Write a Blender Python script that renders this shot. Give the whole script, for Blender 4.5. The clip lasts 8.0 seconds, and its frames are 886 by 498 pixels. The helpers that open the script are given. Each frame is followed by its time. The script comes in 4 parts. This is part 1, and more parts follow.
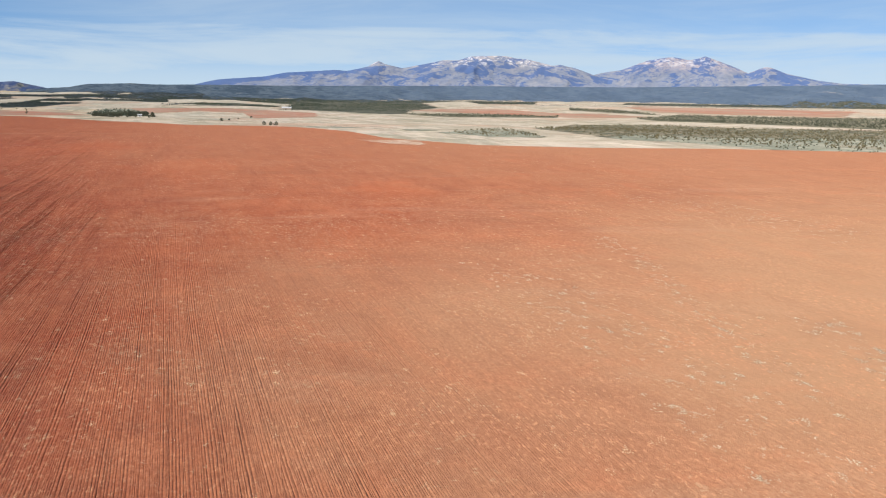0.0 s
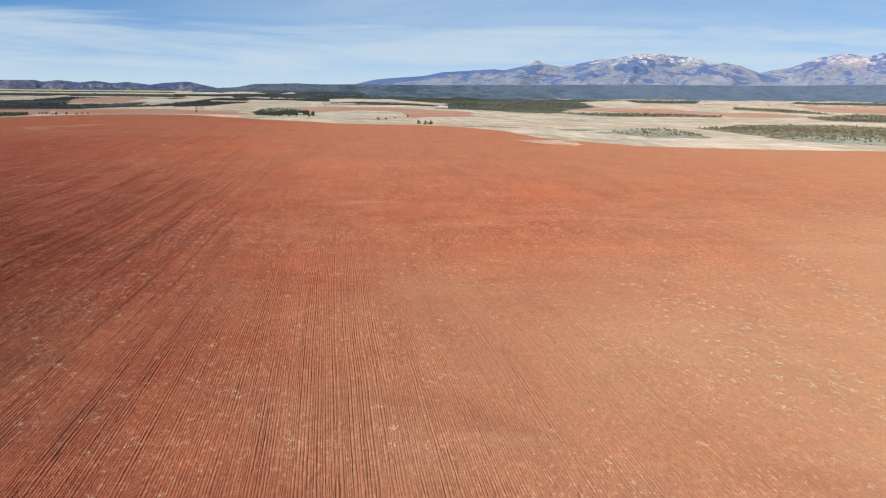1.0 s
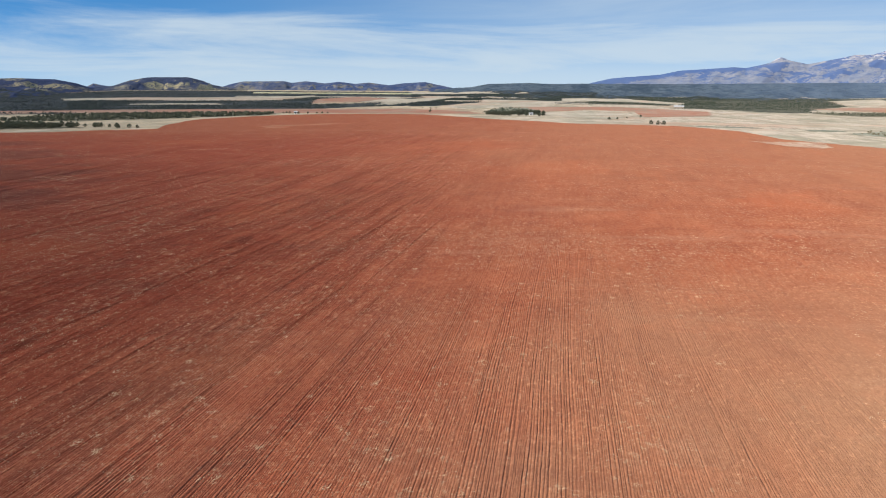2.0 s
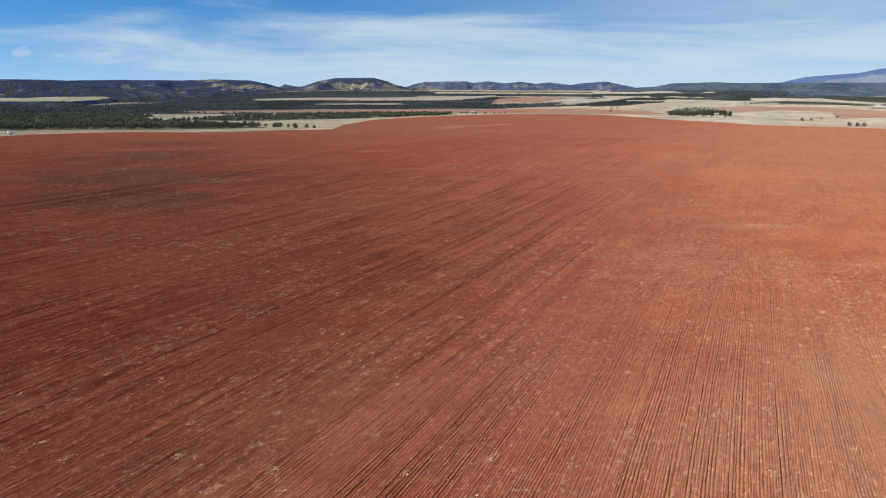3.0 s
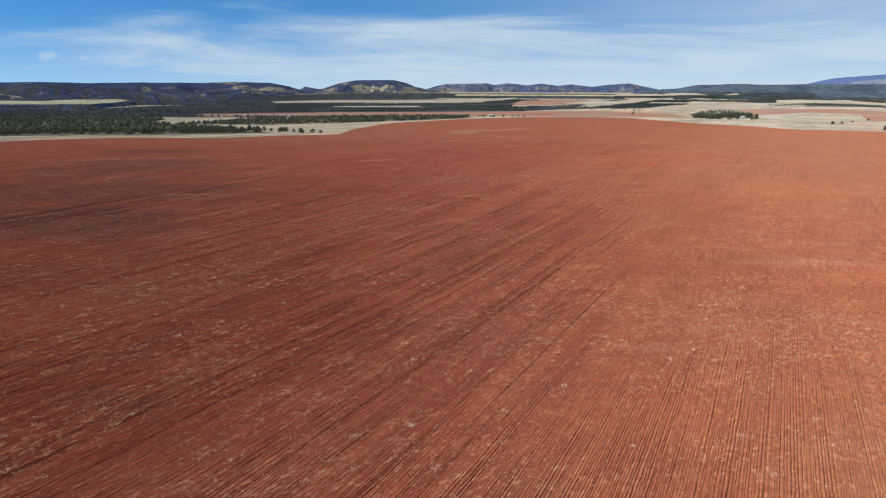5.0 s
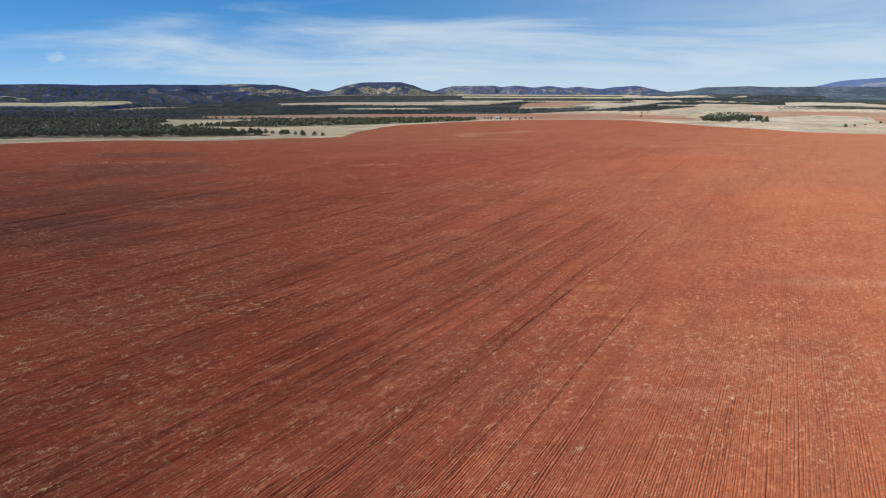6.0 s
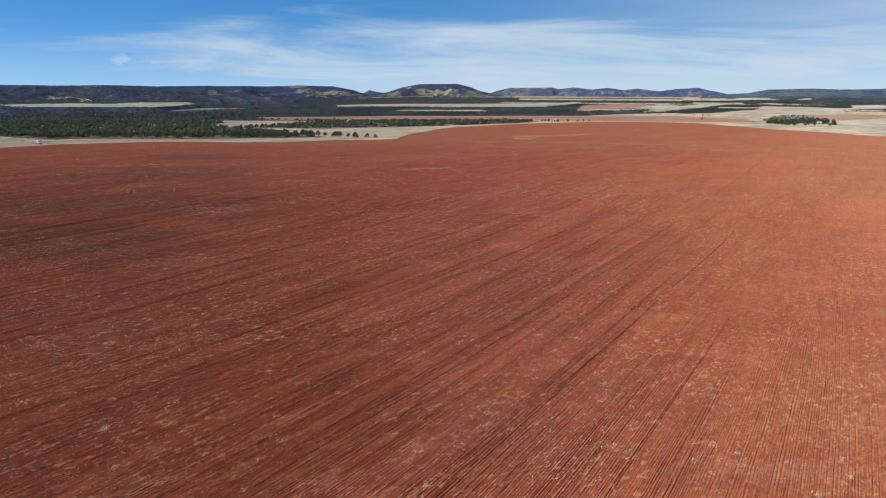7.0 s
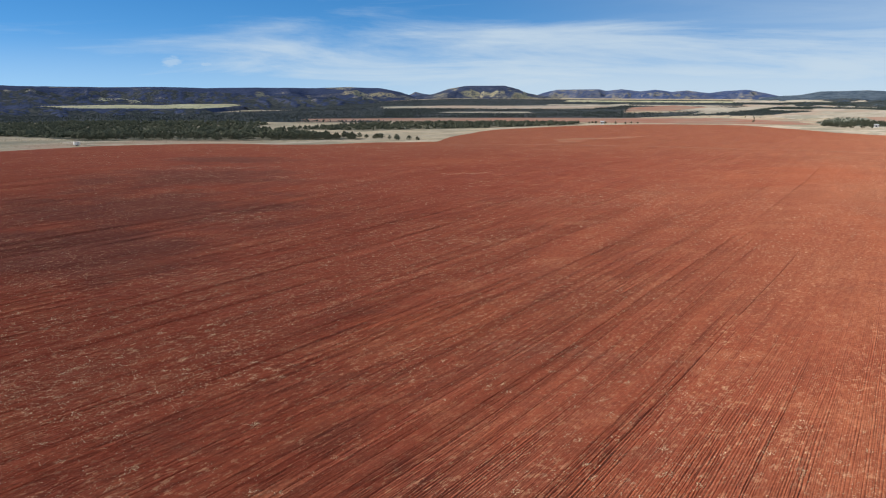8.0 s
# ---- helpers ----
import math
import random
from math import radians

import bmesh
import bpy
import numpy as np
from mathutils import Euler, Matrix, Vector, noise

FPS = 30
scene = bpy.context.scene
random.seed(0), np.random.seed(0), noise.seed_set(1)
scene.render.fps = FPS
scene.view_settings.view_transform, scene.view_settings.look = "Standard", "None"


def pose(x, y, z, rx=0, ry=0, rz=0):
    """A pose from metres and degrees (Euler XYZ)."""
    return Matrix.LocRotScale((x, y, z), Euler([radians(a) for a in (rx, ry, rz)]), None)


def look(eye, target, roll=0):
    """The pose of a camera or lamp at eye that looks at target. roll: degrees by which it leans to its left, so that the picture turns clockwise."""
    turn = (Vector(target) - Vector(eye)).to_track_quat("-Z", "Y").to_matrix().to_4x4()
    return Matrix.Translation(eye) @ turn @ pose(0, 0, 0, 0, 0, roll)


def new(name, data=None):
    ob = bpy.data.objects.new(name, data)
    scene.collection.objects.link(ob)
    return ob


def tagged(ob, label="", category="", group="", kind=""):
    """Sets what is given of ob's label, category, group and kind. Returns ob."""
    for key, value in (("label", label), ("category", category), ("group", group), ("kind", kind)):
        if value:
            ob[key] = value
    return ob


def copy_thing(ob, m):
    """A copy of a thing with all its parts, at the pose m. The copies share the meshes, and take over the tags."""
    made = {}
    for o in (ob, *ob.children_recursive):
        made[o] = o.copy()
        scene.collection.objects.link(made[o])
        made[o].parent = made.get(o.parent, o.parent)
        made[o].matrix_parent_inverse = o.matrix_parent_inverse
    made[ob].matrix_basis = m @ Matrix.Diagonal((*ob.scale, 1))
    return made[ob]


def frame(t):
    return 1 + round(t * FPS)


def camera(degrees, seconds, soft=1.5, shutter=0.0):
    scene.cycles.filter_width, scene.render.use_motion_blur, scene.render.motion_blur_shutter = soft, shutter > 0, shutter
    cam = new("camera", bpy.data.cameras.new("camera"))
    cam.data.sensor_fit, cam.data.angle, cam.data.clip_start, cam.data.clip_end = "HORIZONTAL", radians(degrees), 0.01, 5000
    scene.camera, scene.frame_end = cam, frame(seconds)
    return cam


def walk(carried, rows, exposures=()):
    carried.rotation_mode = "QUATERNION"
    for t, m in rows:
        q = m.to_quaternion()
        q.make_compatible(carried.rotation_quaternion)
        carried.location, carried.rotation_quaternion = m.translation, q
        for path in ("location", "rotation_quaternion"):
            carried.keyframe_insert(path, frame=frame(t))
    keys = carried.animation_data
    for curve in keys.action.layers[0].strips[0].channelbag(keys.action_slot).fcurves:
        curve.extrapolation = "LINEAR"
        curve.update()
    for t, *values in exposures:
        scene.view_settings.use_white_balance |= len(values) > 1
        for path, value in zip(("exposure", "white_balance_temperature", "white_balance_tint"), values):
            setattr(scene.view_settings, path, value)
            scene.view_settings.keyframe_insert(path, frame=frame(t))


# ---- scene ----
cam = camera(47.8, 8.0, 1.1)
METRES, EYE, TILT, LEAN, TURN = 118.92, 22.0, 0.0, 0.0, -12.5
ROWS = [
    (0.0, 0.0, 0.0, 0.0, 0.12, -8.89, -0.79),
    (0.5, -0.0013, 0.0661, -0.0012, 0.54, -8.91, -0.84),
    (0.6, -0.0018, 0.0799, -0.0017, 1.0, -8.93, -0.80),
    (0.7, -0.0024, 0.0937, -0.0022, 3.4, -8.96, -0.77),
    (0.8, -0.003, 0.1075, -0.0027, 5.3, -8.99, -0.73),
    (0.9, -0.0036, 0.1214, -0.0032, 7.1, -9.01, -0.70),
    (1.0, -0.0041, 0.1352, -0.0037, 9.0, -9.04, -0.66),
    (1.2, -0.005, 0.1618, -0.0047, 12.0, -9.08, -0.60),
    (1.5, -0.0069, 0.2017, -0.0061, 15.55, -9.13, -0.52),
    (2.0, -0.0147, 0.267, -0.0077, 22.17, -9.18, -0.4),
    (2.2, -0.0195, 0.2925, -0.0076, 25.1, -9.2, -0.36),
    (3.3, -0.0545, 0.4305, -0.0056, 33.25, -9.25, -0.2),
    (3.5, -0.0616, 0.4553, -0.005, 33.34, -9.25, -0.19),
    (4.0, -0.0855, 0.5118, -0.0033, 33.47, -9.23, -0.19),
    (4.5, -0.1123, 0.5689, -0.0024, 33.6, -9.18, -0.16),
    (6.0, -0.1949, 0.7244, -0.005, 34.06, -9.01, -0.18),
    (6.5, -0.2253, 0.7744, -0.0063, 35.3, -8.96, -0.27),
    (7.0, -0.2564, 0.8263, -0.0079, 37.3, -8.92, -0.29),
    (7.5, -0.2862, 0.8763, -0.0092, 38.98, -8.87, -0.27),
    (8.0, -0.3182, 0.9272, -0.0104, 39.94, -8.83, -0.31),
]
walk(cam, [(t, pose(0, 0, EYE, TILT, LEAN, TURN) @ pose(METRES * x, METRES * y, METRES * z, 90 + pitch, roll, yaw)) for t, x, y, z, yaw, pitch, roll in ROWS],
     exposures=[(0.0, 0.25), (8.0, 0.25)])

# ---- light: clear winter sun from the side of the furrows, thin cirrus near the horizon ----
SUN_BEARING, SUN_HEIGHT = 119.0, 30.0


def compass(bearing, height=0.0):
    """A direction: bearing counter-clockwise from +y, height above the level."""
    b, h = radians(bearing), radians(height)
    return Vector((-math.sin(b) * math.cos(h), math.cos(b) * math.cos(h), math.sin(h)))


sun = new("sun", bpy.data.lights.new("sun", "SUN"))
sun.data.energy, sun.data.angle, sun.data.color = 4.4, radians(0.53), (1.0, 0.90, 0.77)
sun.matrix_world = look(compass(SUN_BEARING, SUN_HEIGHT) * 50, (0, 0, 0))

world = bpy.data.worlds.new("sky")
scene.world = world
world.use_nodes = True
wt = world.node_tree
wt.nodes.clear()


def wn(kind, **values):
    n = wt.nodes.new(kind)
    for k, v in values.items():
        n.inputs[k].default_value = v
    return n


def wmath(op, a, b=None):
    n = wt.nodes.new("ShaderNodeMath")
    n.operation = op
    for i, v in enumerate((a, b)):
        if v is None:
            continue
        if isinstance(v, (int, float)):
            n.inputs[i].default_value = v
        else:
            wt.links.new(v, n.inputs[i])
    return n.outputs[0]


def wstep(v, a, b, lo=0.0, hi=1.0):
    n = wt.nodes.new("ShaderNodeMapRange")
    n.interpolation_type = "SMOOTHSTEP"
    for k, x in (("From Min", a), ("From Max", b), ("To Min", lo), ("To Max", hi)):
        n.inputs[k].default_value = x
    wt.links.new(v, n.inputs["Value"])
    return n.outputs["Result"]


def wmap(scale, turn=(0, 0, 0), shift=(0, 0, 0)):
    n = wt.nodes.new("ShaderNodeMapping")
    n.inputs["Scale"].default_value, n.inputs["Rotation"].default_value = scale, [radians(a) for a in turn]
    n.inputs["Location"].default_value = shift
    wt.links.new(coord, n.inputs["Vector"])
    return n.outputs["Vector"]


def wnoise(vector, detail, rough, warp):
    n = wn("ShaderNodeTexNoise", Scale=1.0, Detail=detail, Roughness=rough, Distortion=warp)
    wt.links.new(vector, n.inputs["Vector"])
    return n.outputs["Fac"]


coord = wt.nodes.new("ShaderNodeTexCoord").outputs["Generated"]
sky = wt.nodes.new("ShaderNodeTexSky")
sky.sky_type, sky.sun_disc = "NISHITA", False
sky.sun_elevation, sky.sun_rotation = radians(SUN_HEIGHT), radians(-SUN_BEARING)
sky.altitude, sky.air_density, sky.dust_density, sky.ozone_density = 1900, 1.0, 0.2, 2.0
wt.links.new(wmap((1, 1, 1.7), (0, 0, 0), (0, 0, 0.12)), sky.inputs["Vector"])
deep = wn("ShaderNodeHueSaturation", Saturation=1.36, Value=1.25)
wt.links.new(sky.outputs["Color"], deep.inputs["Color"])
split = wt.nodes.new("ShaderNodeSeparateXYZ")
wt.links.new(coord, split.inputs["Vector"])
up, west = split.outputs["Z"], wmath("MULTIPLY", split.outputs["X"], -1.0)
# a sheet of cirrus one to four degrees up, thin streaks above it, clear towards the west
cirrus = wnoise(wmap((4.0, 4.0, 34.0), (1.2, -1.5, 0)), 9.0, 0.62, 0.55)
band = wmath("MULTIPLY", wstep(up, -0.012, 0.020), wstep(up, 0.048, 0.080, 1.0, 0.0))
cover = wmath("ADD", wmath("ADD", cirrus, wmath("MULTIPLY", band, 0.36)), wstep(west, 0.50, 0.76, 0.0, -0.34))
veil = wstep(cover, 0.44, 1.0, 0.0, 0.84)
# two or three small puffs of cloud over the plateau
puffy = wnoise(wmap((60, 60, 150)), 5.0, 0.6, 0.2)
for bearing, height, size in ((39.2, 2.55, 0.020), (42.4, 1.6, 0.016), (40.6, 1.5, 0.009)):
    away = wt.nodes.new("ShaderNodeVectorMath")
    away.operation = "DISTANCE"
    wt.links.new(wmap((1, 1, 2.3)), away.inputs[0])
    d = compass(bearing, height)
    away.inputs[1].default_value = (d.x, d.y, d.z * 2.3)
    ragged = wmath("SUBTRACT", away.outputs["Value"], wmath("MULTIPLY", wmath("SUBTRACT", puffy, 0.5), 0.03))
    veil = wmath("MAXIMUM", veil, wstep(ragged, size, size * 0.2, 0.0, 0.5))
# pale haze low over the horizon, most in the east
veil = wmath("MAXIMUM", veil, wmath("MULTIPLY", wstep(up, 0.065, 0.005, 0.0, 0.78), wstep(west, 0.70, 0.34, 0.30, 1.0)))
# a thin high veil over the whole eastern sky
veil = wmath("MAXIMUM", veil, wmath("MULTIPLY", wstep(cirrus, 0.30, 0.70, 0.38, 0.58), wstep(west, 0.50, -0.05)))
mix = wt.nodes.new("ShaderNodeMix")
mix.data_type = "RGBA"
wt.links.new(veil, mix.inputs["Factor"])
wt.links.new(deep.outputs["Color"], mix.inputs["A"])
mix.inputs["B"].default_value = (5.2, 6.1, 6.8, 1)
bg = wn("ShaderNodeBackground", Strength=0.1)
wt.links.new(mix.outputs["Result"], bg.inputs["Color"])
wt.links.new(bg.outputs["Background"], wt.nodes.new("ShaderNodeOutputWorld").inputs["Surface"])


# ---- materials ----
def rgb(c):
    return (*c, 1)


class Mat:
    """A node material in plain steps; coordinates are the object's own, in metres."""

    def __init__(self, name, rough=0.9, spec=0.2):
        self.m = bpy.data.materials.new(name)
        self.m.use_nodes = True
        self.t = self.m.node_tree
        self.b = self.t.nodes["Principled BSDF"]
        self.b.inputs["Roughness"].default_value = rough
        self.b.inputs["Specular IOR Level"].default_value = spec
        self.b.inputs["Diffuse Roughness"].default_value = 1.0 if rough > 0.9 else 0.3
        self.c = self.t.nodes.new("ShaderNodeTexCoord").outputs["Object"]

    def link(self, a, b):
        self.t.links.new(a, b)

    def noise(self, size, detail=4.0, stretch=(1, 1, 1), rough=0.55, warp=0.0, offset=0.0, over=None):
        mp = self.t.nodes.new("ShaderNodeMapping")
        mp.inputs["Scale"].default_value = [1 / (size * s) for s in stretch]
        mp.inputs["Location"].default_value = (offset, offset * 0.7, 0)
        self.link(over or self.c, mp.inputs["Vector"])
        n = self.t.nodes.new("ShaderNodeTexNoise")
        n.inputs["Scale"].default_value, n.inputs["Detail"].default_value = 1.0, detail
        n.inputs["Roughness"].default_value, n.inputs["Distortion"].default_value = rough, warp
        self.link(mp.outputs["Vector"], n.inputs["Vector"])
        return n.outputs["Fac"]

    def step(self, v, a, b, lo=0.0, hi=1.0):
        n = self.t.nodes.new("ShaderNodeMapRange")
        n.interpolation_type = "SMOOTHSTEP"
        for k, x in (("From Min", a), ("From Max", b), ("To Min", lo), ("To Max", hi)):
            n.inputs[k].default_value = x
        self.link(v, n.inputs["Value"])
        return n.outputs["Result"]

    def math(self, op, a, b):
        n = self.t.nodes.new("ShaderNodeMath")
        n.operation = op
        for i, v in enumerate((a, b)):
            if isinstance(v, (int, float)):
                n.inputs[i].default_value = v
            else:
                self.link(v, n.inputs[i])
        return n.outputs[0]

    def mix(self, fac, a, b):
        n = self.t.nodes.new("ShaderNodeMix")
        n.data_type = "RGBA"
        for k, v in (("Factor", fac), ("A", a), ("B", b)):
            if isinstance(v, tuple):
                n.inputs[k].default_value = rgb(v)
            elif isinstance(v, (int, float)):
                n.inputs[k].default_value = v
            else:
                self.link(v, n.inputs[k])
        return n.outputs["Result"]

    def lanes(self):
        n = self.t.nodes.new("ShaderNodeAttribute")
        n.attribute_name = "lanes"
        return n.outputs["Vector"]

    def random(self):
        return self.t.nodes.new("ShaderNodeObjectInfo").outputs["Random"]

    def island(self):
        return self.t.nodes.new("ShaderNodeNewGeometry").outputs["Random Per Island"]

    def slope(self):
        n = self.t.nodes.new("ShaderNodeSeparateXYZ")
        self.link(self.t.nodes.new("ShaderNodeNewGeometry").outputs["Normal"], n.inputs["Vector"])
        return n.outputs["Z"]

    def height(self):
        n = self.t.nodes.new("ShaderNodeSeparateXYZ")
        self.link(self.c, n.inputs["Vector"])
        return n.outputs["Z"]

    def across(self):
        n = self.t.nodes.new("ShaderNodeSeparateXYZ")
        self.link(self.c, n.inputs["Vector"])
        return n.outputs["X"]

    def ahead(self):
        n = self.t.nodes.new("ShaderNodeSeparateXYZ")
        self.link(self.c, n.inputs["Vector"])
        return n.outputs["Y"]

    def done(self, colour, bump=None, strength=0.5, dist=0.05):
        if isinstance(colour, tuple):
            self.b.inputs["Base Color"].default_value = rgb(colour)
        else:
            self.link(colour, self.b.inputs["Base Color"])
        if bump is not None:
            n = self.t.nodes.new("ShaderNodeBump")
            n.inputs["Strength"].default_value, n.inputs["Distance"].default_value = strength, dist
            self.link(bump, n.inputs["Height"])
            self.link(n.outputs["Normal"], self.b.inputs["Normal"])
        return self.m


# patches of other soil in the field: x, y, half widths, and whether red (1), grey-brown (0) or dark brown (2)
STAINS = [(40, 231, 12, 24, 1), (-55, 200, 8, 13, 1), (-107, 183, 13, 9, 1), (-50, 404, 26, 60, 1), (-10, 300, 18, 40, 1), (-128, 216, 34, 24, 2), (-156, 262, 46, 36, 2), (-190, 318, 34, 40, 2), (-225, 372, 26, 24, 2), (-60, 96, 16, 12, 0), (-72, 150, 14, 16, 1), (-160, 400, 22, 26, 1), (-90, 310, 14, 18, 0),
          (26, 126, 9, 12, 0), (-10, 190, 10, 30, 0)]


def soil_material():
    k = Mat("red_ploughed_soil", 0.95, 0.1)
    wide = k.noise(95, 5, (1, 1.6, 1), 0.6, 0.4, 3.1)
    mid = k.noise(13, 5, (1, 4.5, 1), 0.6)
    fine = k.noise(0.5, 6, (1, 2.5, 1), 0.7)
    lane = k.lanes()
    rows = k.noise(0.55, 4, (1, 60, 1), 0.7, over=lane)
    c = k.mix(k.step(mid, 0.32, 0.7), (0.375, 0.105, 0.048), (0.44, 0.148, 0.071))
    c = k.mix(k.step(wide, 0.50, 0.70, 0, 0.6), c, (0.34, 0.122, 0.068))
    # sandier, paler soil on the eastern rise
    sandy = k.math("ADD", k.across(), k.math("MULTIPLY", k.math("SUBTRACT", k.noise(45, 5, (1, 2, 1), 0.6), 0.5), 120.0))
    sandy_east = k.math("ADD", sandy, k.step(k.ahead(), 95, 240, 0.0, -82.0))
    c = k.mix(k.step(sandy_east, -25, 65, 0, 0.60), c, (0.45, 0.250, 0.140))
    c = k.mix(k.step(sandy, 20, 90, 0, 0.6), c, (0.36, 0.165, 0.085))
    mottle = k.noise(26, 6, (1.7, 1, 1), 0.62, 0.5, 8.0)
    c = k.mix(k.step(mottle, 0.30, 0.46, 0.60, 0.0), c, (0.27, 0.112, 0.066))
    c = k.mix(k.step(mottle, 0.54, 0.68, 0.0, 0.55), c, (0.52, 0.190, 0.088))
    c = k.mix(k.step(k.noise(17, 6, (3.0, 1, 1), 0.65, 0.4, 2.5), 0.55, 0.66, 0.0, 0.30), c, (0.56, 0.36, 0.24))
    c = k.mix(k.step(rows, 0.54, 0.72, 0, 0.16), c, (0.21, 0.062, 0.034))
    c = k.mix(k.step(fine, 0.40, 0.75, 0, 0.5), c, (0.50, 0.215, 0.122))
    # redder soil in the west, darkened to put the furrows' shaded sides into the colour
    nearer = k.step(k.ahead(), 330, 560, 1.0, 0.35)
    c = k.mix(k.math("MULTIPLY", k.step(sandy, 8, -64, 0, 0.80), nearer), c, (0.365, 0.064, 0.029))
    small = k.noise(8, 6, (1.2, 1, 1), 0.65, 0.6, 4.4)
    c = k.mix(k.step(small, 0.32, 0.50, 0.50, 0.0), c, (0.27, 0.088, 0.049))
    c = k.mix(k.step(small, 0.52, 0.66, 0.0, 0.60), c, (0.52, 0.180, 0.088))
    # darker again further west, more of the rows' shade put into the colour
    c = k.mix(k.math("MULTIPLY", k.step(sandy, -40, -130, 0, 0.62), nearer), c, (0.29, 0.056, 0.030))
    c = k.mix(k.step(k.ahead(), 360, 640, 0.0, 0.40), c, (0.45, 0.165, 0.082))
    c = k.mix(k.math("MULTIPLY", k.step(k.ahead(), 150, 380, 0.0, 0.60), k.step(sandy, -120, 0)), c, (0.42, 0.185, 0.098))
    # crumbs and clods: darker in the bump's hollows, paler on its tops
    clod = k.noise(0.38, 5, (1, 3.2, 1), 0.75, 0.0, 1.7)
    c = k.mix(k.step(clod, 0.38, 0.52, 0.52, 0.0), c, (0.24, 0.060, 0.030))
    c = k.mix(k.step(clod, 0.56, 0.68, 0.0, 0.38), c, (0.62, 0.27, 0.15))
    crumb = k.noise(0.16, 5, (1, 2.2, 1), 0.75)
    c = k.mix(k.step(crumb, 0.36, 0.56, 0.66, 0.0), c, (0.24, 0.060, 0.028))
    c = k.mix(k.step(crumb, 0.57, 0.70, 0.0, 0.50), c, (0.60, 0.30, 0.18))
    # long streaks along the drilled rows: narrow dark ones, narrow pale ones, and broad bands
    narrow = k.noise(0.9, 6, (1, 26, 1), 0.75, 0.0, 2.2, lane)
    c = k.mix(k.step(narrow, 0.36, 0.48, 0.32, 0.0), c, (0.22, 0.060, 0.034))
    c = k.mix(k.step(narrow, 0.55, 0.68, 0.0, 0.30), c, (0.50, 0.180, 0.095))
    band = k.noise(5.5, 6, (1, 7, 1), 0.7, 0.3, 6.1, lane)
    c = k.mix(k.step(band, 0.34, 0.48, 0.24, 0.0), c, (0.25, 0.072, 0.044))
    c = k.mix(k.step(band, 0.53, 0.66, 0.0, 0.24), c, (0.50, 0.150, 0.068))
    edge = k.noise(14, 5, (1, 1.3, 1), 0.6)
    for x, y, rx, ry, red in STAINS:
        mp = k.t.nodes.new("ShaderNodeMapping")
        mp.inputs["Scale"].default_value, mp.inputs["Location"].default_value = (1 / rx, 1 / ry, 0), (-x / rx, -y / ry, 0)
        k.link(k.c, mp.inputs["Vector"])
        ln = k.t.nodes.new("ShaderNodeVectorMath")
        ln.operation = "LENGTH"
        k.link(mp.outputs["Vector"], ln.inputs[0])
        f = k.step(k.math("ADD", ln.outputs["Value"], k.math("MULTIPLY", k.math("SUBTRACT", edge, 0.5), 2.4)), 1.2, 0.25, 0, (0.24, 0.24, 0.74)[red])
        c = k.mix(f, c, ((0.25, 0.078, 0.044), (0.53, 0.150, 0.062), (0.175, 0.054, 0.035))[red])
    # dust of the sandy rise over the clods
    c = k.mix(k.math("MULTIPLY", k.step(sandy_east, -40, 75, 0, 0.62), k.step(k.ahead(), 70, 290, 1.0, 0.25)), c, (0.45, 0.290, 0.170))
    # old straw trodden into the soil, in drifts along the rows
    straw = k.math("MULTIPLY", k.step(k.noise(0.75, 6, (1, 1.8, 1), 0.72), 0.58, 0.66), k.step(k.noise(19, 4, (1, 2.2, 1), 0.6, 0.3, 5.0), 0.50, 0.68))
    c = k.mix(k.math("MULTIPLY", straw, 0.6), c, (0.62, 0.45, 0.28))
    # shreds of straw and light stones too small to tell apart
    fleck = k.math("MULTIPLY", k.step(k.noise(0.42, 3, (1, 2.6, 1), 0.8, 0.0, 9.3), 0.565, 0.62), k.step(k.noise(11, 4, (1, 1.8, 1), 0.6, 0.2, 3.3), 0.38, 0.62, 0.16, 0.66))
    c = k.mix(fleck, c, (0.64, 0.33, 0.18))
    return k.done(c, k.math("ADD", crumb, clod), 1.0, 0.07)


